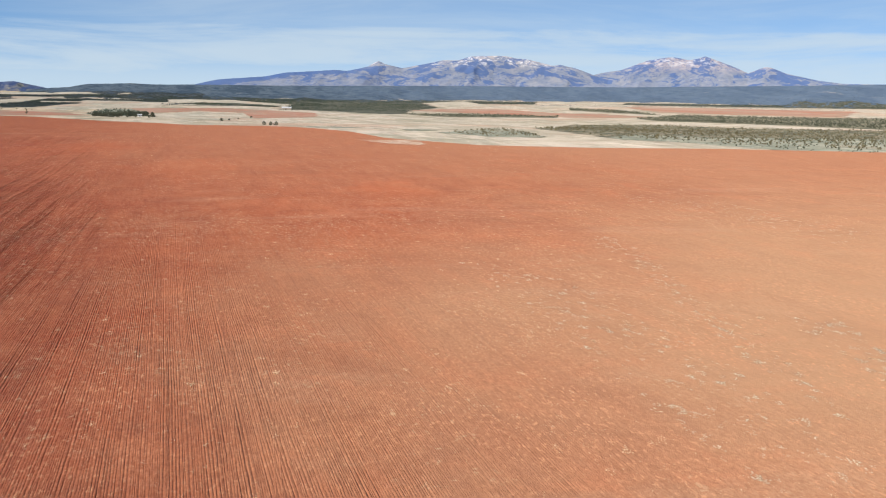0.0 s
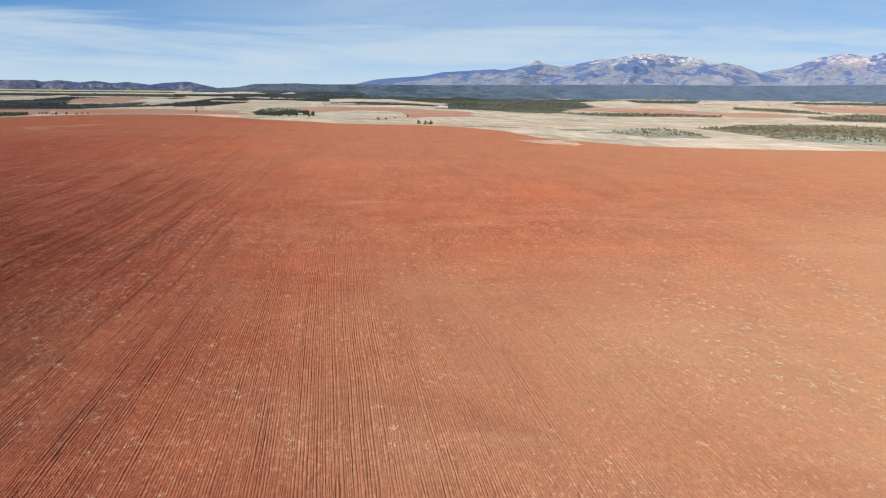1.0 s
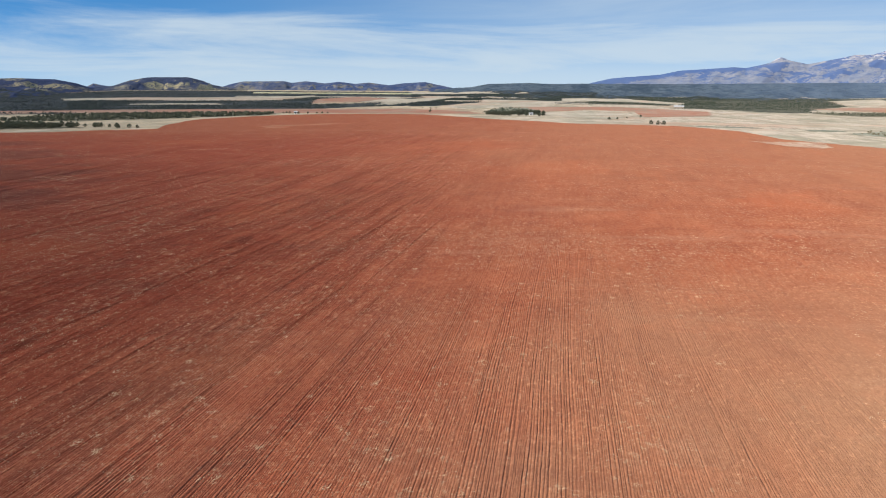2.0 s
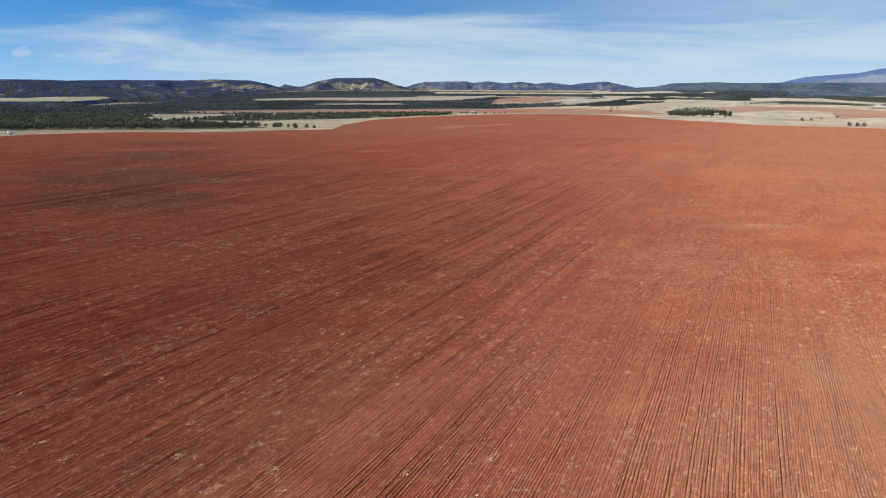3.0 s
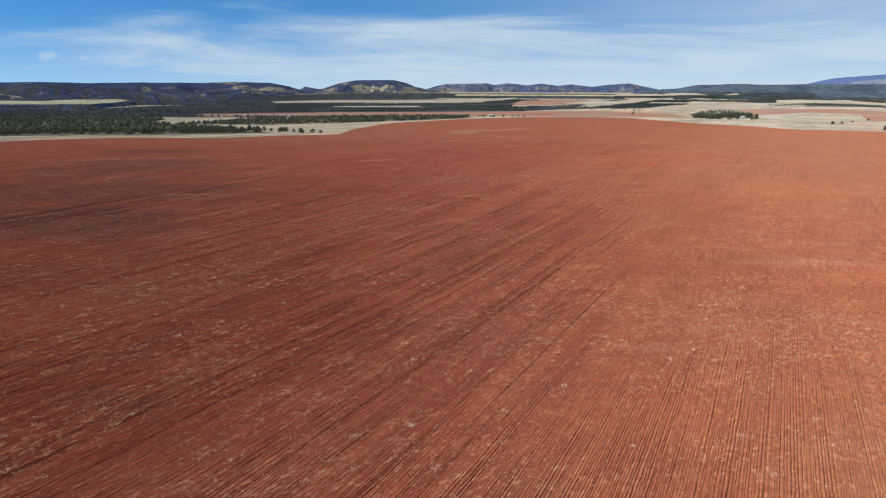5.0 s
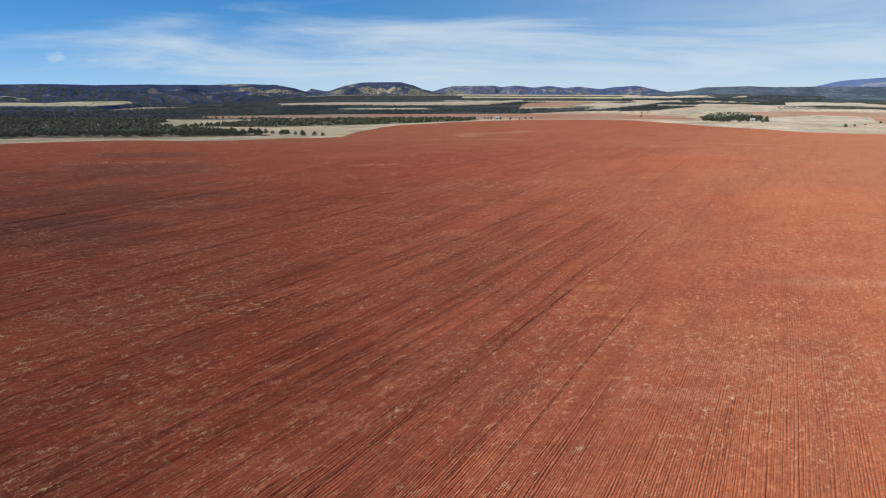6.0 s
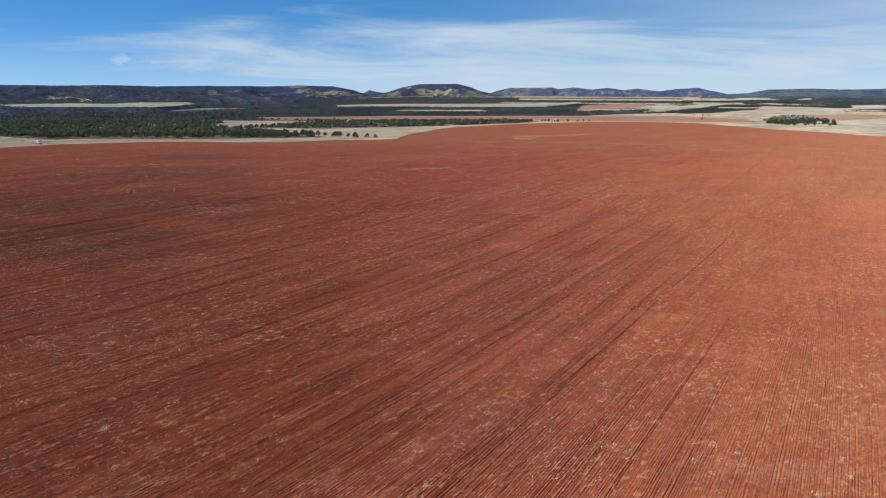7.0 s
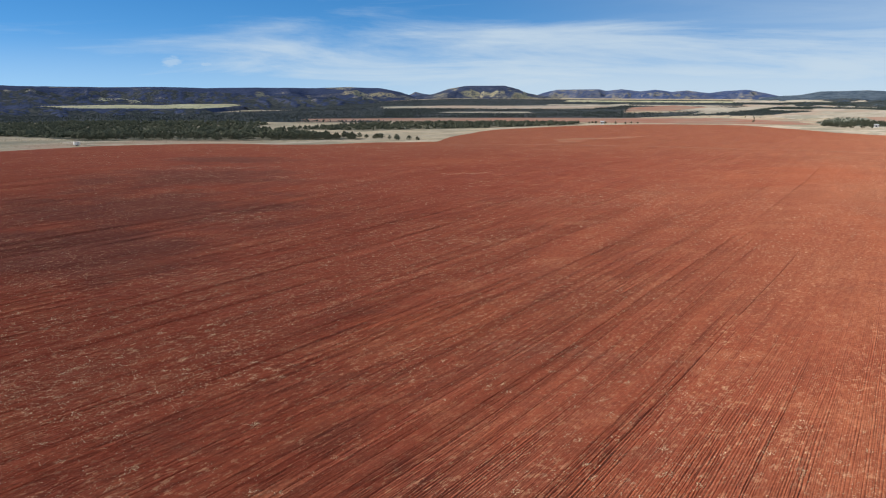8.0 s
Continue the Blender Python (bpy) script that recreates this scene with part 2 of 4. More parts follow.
def grass_material(name, a, b, d, size=18.0, west=None):
    """Dry grass or bare soil in patches, with worn streaks, darker tussocks and bleached spots."""
    k = Mat(name, 0.95, 0.05)
    c = k.mix(k.step(k.noise(size, 6, (1, 1, 1), 0.65), 0.35, 0.68), a, b)
    if west:
        c = k.mix(k.step(k.across(), 60, -330, 0, 0.75), c, west)
    c = k.mix(k.step(k.noise(size * 7, 7, (1, 2.2, 1), 0.75, 0.5), 0.45, 0.58, 0, 0.62), c, tuple(v * 0.95 for v in d))
    c = k.mix(k.step(k.noise(size * 0.8, 6, (1, 11, 1), 0.75, 0.3, 8.0), 0.50, 0.62, 0, 0.5), c, tuple(v * 0.72 for v in d))
    c = k.mix(k.step(k.noise(size * 1.4, 6, (1, 9, 1), 0.75, 0.3, 13.0), 0.54, 0.64, 0, 0.5), c, tuple(min(1.0, v * 1.2) for v in b))
    c = k.mix(k.step(k.noise(size * 3.2, 7, (1, 5, 1), 0.75, 0.8, 3.0), 0.50, 0.58, 0, 0.62), c, (d[0] * 0.70, d[1] * 0.78, d[2] * 0.76))
    c = k.mix(k.step(k.noise(size * 9, 6, (1, 2, 1), 0.7, 0.4, 11.0), 0.52, 0.62, 0, 0.6), c, (a[0], a[1] * 0.76, a[2] * 0.68))
    c = k.mix(k.step(k.noise(size * 1.2, 7, (6, 1, 1), 0.7, 0.4, 6.0), 0.52, 0.66, 0, 0.8), c, tuple(v * 0.75 for v in d))
    c = k.mix(k.step(k.noise(size * 2.6, 7, (1, 1, 1), 0.75, 0.9, 2.0), 0.55, 0.64, 0, 0.55), c, tuple(min(1.0, v * 1.18) for v in b))
    c = k.mix(k.step(k.noise(size * 0.16, 5, (1, 1, 1), 0.8), 0.54, 0.66, 0, 0.55), c, tuple(v * 0.5 for v in d))
    return k.done(c, k.noise(2.0, 4), 0.6, 0.3)


def wood_floor_material(name, lush, bare):
    k = Mat(name, 0.95, 0.05)
    c = k.mix(k.step(k.noise(9, 5, (1, 1, 1), 0.65), 0.42, 0.62), lush, bare)
    c = k.mix(k.step(k.noise(70, 4), 0.5, 0.7, 0, 0.8), c, tuple(v * 0.85 for v in lush))
    return k.done(c, k.noise(6, 4), 0.8, 1.5)


def hill_material(name, dark, mid, pale, dot=14.0, bare=(0.60, 0.72), east=None, north=None):
    """Slopes with scattered junipers over bare soil and rock; the dark and mid colours include distance haze."""
    k = Mat(name, 0.95, 0.05)
    cover = k.step(k.noise(dot, 4, (1, 1, 1.0), 0.7), 0.36, 0.56)
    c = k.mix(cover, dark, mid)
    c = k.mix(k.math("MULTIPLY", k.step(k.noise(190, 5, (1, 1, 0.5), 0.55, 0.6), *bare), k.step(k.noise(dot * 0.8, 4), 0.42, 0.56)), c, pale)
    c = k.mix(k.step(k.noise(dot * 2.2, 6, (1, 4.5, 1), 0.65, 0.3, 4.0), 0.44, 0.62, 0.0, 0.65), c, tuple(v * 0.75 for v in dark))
    # bare eroded soil where the slope is steep
    steep = k.math("MULTIPLY", k.step(k.slope(), 0.965, 0.90), k.step(k.noise(dot * 0.9, 4), 0.40, 0.50))
    steep = k.math("MULTIPLY", steep, k.step(k.noise(230, 3, (1, 1, 1), 0.5, 0.0, 3.0), bare[0] - 0.14, bare[1] - 0.14))
    if north:
        steep = k.math("MULTIPLY", steep, k.step(k.ahead(), *north, 0.12, 1.0))
    c = k.mix(k.math("MULTIPLY", steep, 0.9), c, pale)
    # aerial haze put into the colour, growing towards the east
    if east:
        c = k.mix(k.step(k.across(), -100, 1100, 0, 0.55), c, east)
    return k.done(c, k.noise(dot, 4), 0.8, 5.0)


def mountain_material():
    """Scree and meadow slopes, forest in sharp patches below the crest, snow on the summits; their mauve and blue is
    distance haze put into the base colours.
    """
    k = Mat("hazy_far_mountain", 1.0, 0.0)
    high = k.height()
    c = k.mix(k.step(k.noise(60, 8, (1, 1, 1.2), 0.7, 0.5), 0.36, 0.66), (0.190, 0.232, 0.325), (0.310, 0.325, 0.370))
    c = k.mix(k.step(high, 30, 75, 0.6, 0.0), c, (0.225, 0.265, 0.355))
    # bare rock towards the crest
    c = k.mix(k.math("MULTIPLY", k.step(high, 120, 175), k.step(k.noise(48, 7, (1, 1, 0.6), 0.65, 0.4), 0.44, 0.58)), c, (0.46, 0.43, 0.44))
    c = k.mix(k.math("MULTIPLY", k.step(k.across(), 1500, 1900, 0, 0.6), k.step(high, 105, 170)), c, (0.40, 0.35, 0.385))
    # closed forest, then single stands, their green turned to the haze's blue
    stand = k.math("ADD", k.noise(120, 9, (1, 1, 0.6), 0.68, 0.9, 2.0), k.math("MULTIPLY", k.math("SUBTRACT", high, 95.0), 0.0004))
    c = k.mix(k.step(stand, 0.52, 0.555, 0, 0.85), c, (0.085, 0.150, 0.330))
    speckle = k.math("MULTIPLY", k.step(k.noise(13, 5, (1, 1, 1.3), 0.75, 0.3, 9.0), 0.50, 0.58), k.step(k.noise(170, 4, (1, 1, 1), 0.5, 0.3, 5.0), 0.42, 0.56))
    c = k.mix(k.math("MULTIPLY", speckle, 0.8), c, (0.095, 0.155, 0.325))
    # a strip of forest along the long western ridge
    ridge = k.math("SUBTRACT", high, k.math("MINIMUM", k.math("ADD", k.math("MULTIPLY", k.across(), 0.13), 40.0), 97.0))
    ridge = k.math("ADD", ridge, k.math("MULTIPLY", k.math("SUBTRACT", k.noise(60, 6, (1, 1, 1), 0.65), 0.5), 50.0))
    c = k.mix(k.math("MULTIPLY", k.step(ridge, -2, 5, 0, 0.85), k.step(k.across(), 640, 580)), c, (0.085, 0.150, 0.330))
    # gullies, as darker streaks of hazy blue
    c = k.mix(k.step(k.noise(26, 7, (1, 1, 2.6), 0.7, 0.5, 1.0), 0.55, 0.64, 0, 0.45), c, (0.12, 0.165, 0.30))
    snow = k.math("MULTIPLY", k.step(high, 128, 176), k.step(k.noise(30, 8, (1, 1, 0.5), 0.7, 0.6, 7.0), 0.52, 0.58, 0, 0.9))
    snow = k.math("MULTIPLY", snow, k.step(k.across(), 1450, 1750, 1.0, 0.45))
    c = k.mix(snow, c, (0.80, 0.80, 0.82))
    return k.done(c, k.noise(40, 8, (1, 1, 1.4), 0.65), 0.7, 14)


def leaf_material(name, a, b):
    k = Mat(name, 0.85, 0.15)
    c = k.mix(k.island(), a, b)
    c = k.mix(k.step(k.noise(0.5, 3), 0.4, 0.7, 0, 0.5), c, tuple(v * 0.6 for v in a))
    return k.done(c)


def plain_material(name, a, b, size=0.6, rough=0.7):
    k = Mat(name, rough, 0.3)
    return k.done(k.mix(k.step(k.noise(size, 5), 0.35, 0.7), a, b), k.noise(size * 0.2, 3), 0.2, 0.01)


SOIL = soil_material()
TAN = grass_material("dry_grass", (0.47, 0.40, 0.322), (0.575, 0.50, 0.40), (0.33, 0.295, 0.215), 18.0, (0.60, 0.475, 0.305))
PALE = grass_material("pale_stubble", (0.47, 0.41, 0.325), (0.55, 0.48, 0.38), (0.40, 0.36, 0.28), 30)
SAGE = grass_material("sagebrush_flat", (0.27, 0.28, 0.22), (0.38, 0.37, 0.29), (0.20, 0.21, 0.16), 8)
RED = grass_material("bare_red_field", (0.355, 0.170, 0.115), (0.40, 0.215, 0.150), (0.42, 0.30, 0.225), 25)
SANDY = grass_material("sandy_red_soil", (0.42, 0.150, 0.080), (0.48, 0.21, 0.125), (0.40, 0.18, 0.105), 9)
PATCH = grass_material("trodden_patch", (0.46, 0.33, 0.24), (0.54, 0.44, 0.34), (0.44, 0.20, 0.115), 2.2)
BENCH = grass_material("green_bench_meadow", (0.52, 0.49, 0.31), (0.60, 0.56, 0.37), (0.46, 0.44, 0.27), 25)
WOODFLOOR = wood_floor_material("woodland_floor", (0.085, 0.090, 0.062), (0.30, 0.26, 0.185))
MIDFLOOR = wood_floor_material("plain_woodland_floor", (0.060, 0.072, 0.056), (0.17, 0.155, 0.115))
# woodland floor again, the haze of distance put in as a navy tint
FARFLOOR = wood_floor_material("hazy_far_woodland_floor", (0.034, 0.046, 0.054), (0.105, 0.105, 0.095))
# the hills' navy and blue is distance haze put into their base colours
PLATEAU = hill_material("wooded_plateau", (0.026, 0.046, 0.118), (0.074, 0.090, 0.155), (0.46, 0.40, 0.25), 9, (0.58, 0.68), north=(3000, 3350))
MESA = hill_material("hazy_mesa_slope", (0.028, 0.050, 0.122), (0.088, 0.102, 0.150), (0.46, 0.41, 0.25), 9, (0.52, 0.64))
CHAIN = hill_material("hazy_far_mesa", (0.050, 0.088, 0.215), (0.110, 0.135, 0.215), (0.30, 0.28, 0.23), 22, (0.52, 0.68))
# the last colour is the foothills' eastern haze
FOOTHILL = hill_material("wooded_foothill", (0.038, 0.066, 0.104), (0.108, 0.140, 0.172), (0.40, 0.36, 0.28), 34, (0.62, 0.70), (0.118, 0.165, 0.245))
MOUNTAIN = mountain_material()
LEAF = leaf_material("juniper_foliage", (0.060, 0.070, 0.046), (0.125, 0.130, 0.084))
# juniper foliage again, with the distance's bluish haze put into its colour
FAR_LEAF = leaf_material("hazy_far_juniper_foliage", (0.030, 0.042, 0.040), (0.062, 0.076, 0.064))
MID_LEAF = leaf_material("plain_juniper_foliage", (0.042, 0.058, 0.040), (0.082, 0.098, 0.066))
SAGE_LEAF = leaf_material("sage_foliage", (0.20, 0.21, 0.16), (0.30, 0.30, 0.235))
DRY_BRUSH = leaf_material("dry_brush", (0.24, 0.19, 0.115), (0.42, 0.34, 0.22))
BRUSH = leaf_material("scrub_foliage", (0.12, 0.105, 0.060), (0.20, 0.17, 0.095))
# plateau and foothill junipers carry still more haze blue in their colour
SLOPE_LEAF = leaf_material("hazy_plateau_juniper_foliage", (0.020, 0.030, 0.046), (0.046, 0.058, 0.066))
EAST_LEAF = leaf_material("hazy_foothill_juniper_foliage", (0.050, 0.074, 0.092), (0.086, 0.112, 0.126))
BARK = plain_material("juniper_bark", (0.10, 0.075, 0.055), (0.17, 0.13, 0.10), 0.2, 0.95)
STRAW = leaf_material("straw", (0.66, 0.42, 0.24), (0.88, 0.70, 0.46))
BLEACHED = leaf_material("bleached_straw", (0.66, 0.53, 0.35), (0.84, 0.74, 0.57))
WHITE = plain_material("weathered_white_paint", (0.78, 0.78, 0.76), (0.66, 0.66, 0.64))
TIN = plain_material("pale_metal_roof", (0.60, 0.61, 0.62), (0.50, 0.50, 0.50), 1.5, 0.45)
DARK = plain_material("dark_opening", (0.03, 0.035, 0.04), (0.05, 0.05, 0.055), 0.5, 0.3)
WALLTAN = plain_material("tan_siding", (0.45, 0.38, 0.30), (0.36, 0.31, 0.25), 1.0, 0.8)
RUBBER = plain_material("black_rubber", (0.02, 0.02, 0.02), (0.035, 0.035, 0.035), 0.2, 0.8)


# ---- meshes from arrays ----
def mesh_of(name, verts, faces, material, smooth=False, lanes=None):
    """One mesh from an array of vertices and one of triangles or quads; lanes: across and along the furrows, for the soil."""
    verts, faces = np.asarray(verts, np.float32), np.asarray(faces, np.int32)
    me = bpy.data.meshes.new(name)
    n, k = faces.shape
    me.vertices.add(len(verts))
    me.vertices.foreach_set("co", verts.ravel())
    me.loops.add(n * k)
    me.loops.foreach_set("vertex_index", faces.ravel())
    me.polygons.add(n)
    me.polygons.foreach_set("loop_start", np.arange(0, n * k, k, dtype=np.int32))
    me.polygons.foreach_set("use_smooth", np.full(n, smooth))
    me.materials.append(material)
    me.update(calc_edges=True)
    me.validate()
    if lanes is not None:
        me.attributes.new("lanes", "FLOAT2", "POINT").data.foreach_set("vector", np.asarray(lanes, np.float32).ravel())
    return me


def grid_faces(rows, cols):
    i = np.arange(rows - 1)[:, None] * cols + np.arange(cols - 1)[None, :]
    return np.stack([i, i + 1, i + cols + 1, i + cols], -1).reshape(-1, 4)


def hashed(ix, iy, seed):
    h = (ix.astype(np.int64) * 374761393 + iy.astype(np.int64) * 668265263 + seed * 1442695041) & 0x7FFFFFFF
    h = ((h ^ (h >> 13)) * 1274126177) & 0x7FFFFFFF
    h = ((h ^ (h >> 15)) * 2246822519) & 0x7FFFFFFF
    return (h & 0xFFFF) / 65535.0


def vnoise(x, y, seed=0):
    """Smooth noise, 0 to 1, with a cell of 1."""
    x, y = np.asarray(x, float), np.asarray(y, float)
    ix, iy = np.floor(x), np.floor(y)
    fx, fy = x - ix, y - iy
    fx, fy = fx * fx * (3 - 2 * fx), fy * fy * (3 - 2 * fy)
    a, b = hashed(ix, iy, seed), hashed(ix + 1, iy, seed)
    c, d = hashed(ix, iy + 1, seed), hashed(ix + 1, iy + 1, seed)
    return (a * (1 - fx) + b * fx) * (1 - fy) + (c * (1 - fx) + d * fx) * fy


def fbm(x, y, seed=0, octaves=4):
    s, w, total = 0.0, 1.0, 0.0
    for o in range(octaves):
        s, total = s + w * vnoise(x * 2 ** o, y * 2 ** o, seed + o), total + w
        w *= 0.5
    return s / total


def ease(u):
    u = np.clip(u, 0, 1)
    return u * u * (3 - 2 * u)


def inside(x, y, poly):
    """Which of the points lie in the polygon."""
    hit = np.zeros(np.shape(x), bool)
    for (ax, ay), (bx, by) in zip(poly, poly[1:] + poly[:1]):
        if ay == by:
            continue
        hit ^= ((ay > y) != (by > y)) & (x < (bx - ax) * (y - ay) / (by - ay) + ax)
    return hit


# ---- the lie of the land ----
def bump_at(x, y, cx, cy, high, wide):
    return high * np.exp(-((x - cx) ** 2 + (y - cy) ** 2) / (2 * wide * wide))


def terrain(x, y):
    r = np.hypot(x + 20, y - 120)
    z = -0.6 - 13.5 * ease((r - 190) / 850) - 7 * ease((r - 1000) / 900) + (26 - 20 * ease((np.degrees(np.arctan2(-(x + 13), y - 116)) - 26) / 8)) * ease((r - 1700) / 2900)
    z = z + bump_at(x, y, -260, 1010, 6, 220) + bump_at(x, y, 200, 760, 4, 200) + bump_at(x, y, -420, 470, 1.5, 120)
    return z + bump_at(x, y, -150, 235, -1.6, 70)


class Hill:
    """Rising ground seen from an eye: its skyline (bearing, height in degrees) stands at the far radius."""

    def __init__(self, eye, skyline, near, far, foot, profile, gully, scale, seed, bench=None):
        self.bench, self.swing = bench, 6.5 if bench else 3.2
        self.eye, self.far, self.foot, self.gully, self.scale, self.seed = eye, far, foot, gully, scale, seed
        near = near if isinstance(near, list) else [(0, near)]
        self.nb, self.nr = np.array([p[0] for p in near]), np.array([p[1] for p in near])
        line = sorted(skyline)
        self.b, self.e = np.array([p[0] for p in line]), np.array([p[1] for p in line])
        self.sb = np.linspace(self.b[0], self.b[-1], 200)
        rows = np.interp(self.sb, self.b, self.e)
        width = max(3, int(2.2 / (self.sb[1] - self.sb[0])))
        self.se = np.convolve(np.pad(rows, width, "edge"), np.ones(2 * width + 1) / (2 * width + 1), "valid")
        self.pu, self.pv = np.array([p[0] for p in profile]), np.array([p[1] for p in profile])

    def polar(self, b, r):
        near = np.interp(b, self.nb, self.nr)
        u = (r - near) / (self.far - near)
        sharp = np.interp(b, self.b, self.e)
        broad = np.interp(b, self.sb, self.se)
        mingle = np.clip(u, 0, 1) ** 2.2
        crest = self.eye[2] + self.far * np.tan(np.radians(np.minimum(sharp, broad) * (1 - mingle) + sharp * mingle))
        arc = np.radians(b) * self.far
        fold = np.abs(2 * fbm(arc / self.scale + 0.6 * u, r / (self.scale * 2.6), self.seed) - 1)
        bend = np.clip(u + 0.42 * (fbm(arc / (self.scale * 2.2), u * 0.8, self.seed + 9, 2) - 0.5) * np.clip(4 * u * (1 - u), 0, 1), 0, 1)
        if self.bench:
            b0, b1, u0, u1 = self.bench
            level = ease((b - b0 + 1) / 1.0) * ease((b1 + 1 - b) / 1.0) * ease((u - u0 + 0.03) / 0.03) * ease((u1 + 0.03 - u) / 0.03)
            bend, fold = bend * (1 - level) + u * level, fold * (1 - level) + 0.12 * level
        z = self.foot + (crest - self.foot) * np.interp(bend, self.pu, self.pv)
        z = z - self.gully * fold * np.clip(self.swing * u * (1 - u) + 0.04, 0, 1) * np.clip((crest - self.foot) / 60, 0.15, 3)
        z = z + 1.1 * (fbm(arc / 9, r / 9, self.seed + 4, 2) - 0.5)
        return np.where(u > 1, z - (u - 1) * 0.9 * (self.far - near), z)

    def z(self, x, y):
        dx, dy = x - self.eye[0], y - self.eye[1]
        b, r = np.degrees(np.arctan2(-dx, dy)), np.hypot(dx, dy)
        ok = (b > self.b[0]) & (b < self.b[-1]) & (r > np.interp(b, self.nb, self.nr)) & (r < self.far)
        return np.where(ok, self.polar(b, r), -900.0)

    def build(self, name, material, step=0.08, rows=70):
        b = np.arange(self.b[0], self.b[-1] + step, step)
        near = np.interp(b, self.nb, self.nr)[None, :]
        rr = np.concatenate([near + (self.far - near) * np.linspace(0, 1, rows)[:, None], np.full((1, len(b)), self.far + 15.0), np.full((1, len(b)), self.far + 60.0)])
        bb = np.broadcast_to(b[None, :], rr.shape)
        x, y = self.eye[0] - rr * np.sin(np.radians(bb)), self.eye[1] + rr * np.cos(np.radians(bb))
        v = np.stack([x, y, self.polar(bb, rr)], -1).reshape(-1, 3)
        return new(name, mesh_of(name, v, grid_faces(len(rr), len(b)), material, True))


EYE_W, EYE_N = (-13.0, 116.0, 20.8), (0.0, 0.0, 22.0)
plateau = Hill(EYE_W, [(64, 0.2), (55, 0.3), (51.06, 0.31), (50.4, 0.29), (46.7, 0.26), (43.3, 0.29), (40.6, 0.24), (37.9, 0.29), (34.6, 0.28), (32.9, 0.35), (31.0, 0.3),
                       (29.9, 0.09), (29.3, -0.1), (28.2, -0.4)],
               [(30, 3350), (33, 2900), (37, 2300), (41, 1500), (64, 1450)], 4350, -25, [(0, 0), (0.06, 0.02), (0.12, 0.07), (0.20, 0.31), (0.36, 0.37), (0.6, 0.46), (0.80, 0.56), (0.84, 0.9), (1, 1)], 58, 210, 11, (38.5, 50, 0.20, 0.37))
mesa = Hill(EYE_W, [(30.2, -0.4), (29.4, -0.19), (28.0, -0.03), (27.1, 0.29), (26.1, 0.45), (24.0, 0.47), (23.2, 0.28), (22.7, 0.06), (21.5, -0.15), (20.6, -0.4)],
            3700, 4480, -12, [(0, 0), (0.25, 0.10), (0.55, 0.34), (0.66, 0.80), (0.76, 0.93), (1, 1)], 52, 130, 23)
chain = Hill(EYE_W, [(23.0, -0.3), (22.1, -0.03), (21.6, 0.13), (21.0, 0.26), (18.7, 0.3), (18.3, 0.21), (17.5, 0.31), (16.4, 0.19), (15.6, 0.29), (14.7, 0.17), (13.9, 0.26), (12.7, 0.11),
                     (12.1, 0.21), (10.7, 0.31), (10.1, 0.19), (9.6, 0.1), (9.2, 0.01), (8.4, -0.2)],
             4250, 4640, -6, [(0, 0), (0.3, 0.22), (0.5, 0.42), (0.72, 0.9), (1, 1)], 52, 95, 31)
peak = Hill(EYE_W, [(30.2, -0.2), (29.4, -0.1), (29.0, 0.09), (28.6, 0.0), (28.2, -0.06), (27.4, -0.3)], 4520, 4700, -20, [(0, 0), (1, 1)], 6, 60, 37)
foothill = Hill(EYE_N, [(10.6, -0.3), (9.2, -0.06), (7.9, 0.02), (6.95, 0.2), (4.7, 0.27), (3.5, 0.22), (1.5, 0.25), (-3.4, 0.26), (-12.9, 0.38), (-22.4, 0.43), (-31.3, 0.62), (-36, 0.72), (-48, 0.6), (-60, 0.4)],
                [(-60, 3150), (-20, 3100), (-8, 2900), (11, 2800)], 4230, -16, [(0, 0), (0.3, 0.2), (0.6, 0.42), (1, 1)], 30, 220, 41)
mountain_1 = Hill(EYE_N, [(2.2, 0.0), (1.23, 0.31), (0.17, 0.55), (-2.48, 0.77), (-3.47, 0.98), (-5.26, 1.1), (-6.33, 1.18), (-6.96, 1.13), (-8.15, 1.40), (-8.5, 1.62), (-8.75, 1.70), (-9.1, 1.54), (-10.07, 1.33),
                          (-11.43, 1.6), (-12.32, 1.8), (-13.18, 1.81), (-13.94, 2.04), (-15.31, 2.09), (-15.94, 2.07), (-16.55, 1.95), (-17.05, 1.92), (-18.55, 1.57), (-18.92, 1.63), (-19.78, 1.45),
                          (-20.79, 1.09), (-22.5, 0.6), (-24, 0.3)],
                  4260, 4720, -10, [(0, 0), (0.3, 0.34), (0.6, 0.62), (0.85, 0.9), (1, 1)], 13, 115, 53)
mountain_2 = Hill(EYE_N, [(-18.5, 0.3), (-20.0, 0.95), (-20.82, 1.09), (-21.32, 1.22), (-22.27, 1.36), (-23.7, 1.89), (-24.79, 2.08), (-25.24, 2.09), (-25.97, 1.94), (-26.45, 2.03), (-26.8, 2.15), (-27.38, 1.95),
                          (-28.35, 1.59), (-29.1, 1.26), (-29.95, 1.6), (-30.27, 1.57), (-31.1, 1.25), (-32.68, 0.9), (-34.0, 0.74), (-36, 0.73), (-48, 0.6), (-60, 0.3)],
                  4300, 4790, -10, [(0, 0), (0.3, 0.32), (0.6, 0.6), (0.85, 0.9), (1, 1)], 15, 105, 67)


def top(x, y):
    """The height of whatever ground lies uppermost."""
    z = terrain(x, y)
    for h in (plateau, mesa, foothill):
        z = np.maximum(z, h.z(x, y))
    return z


# ---- the ploughed field: every drilled row has its own groove and back, running along y ----
LEAN_Y = 0.049


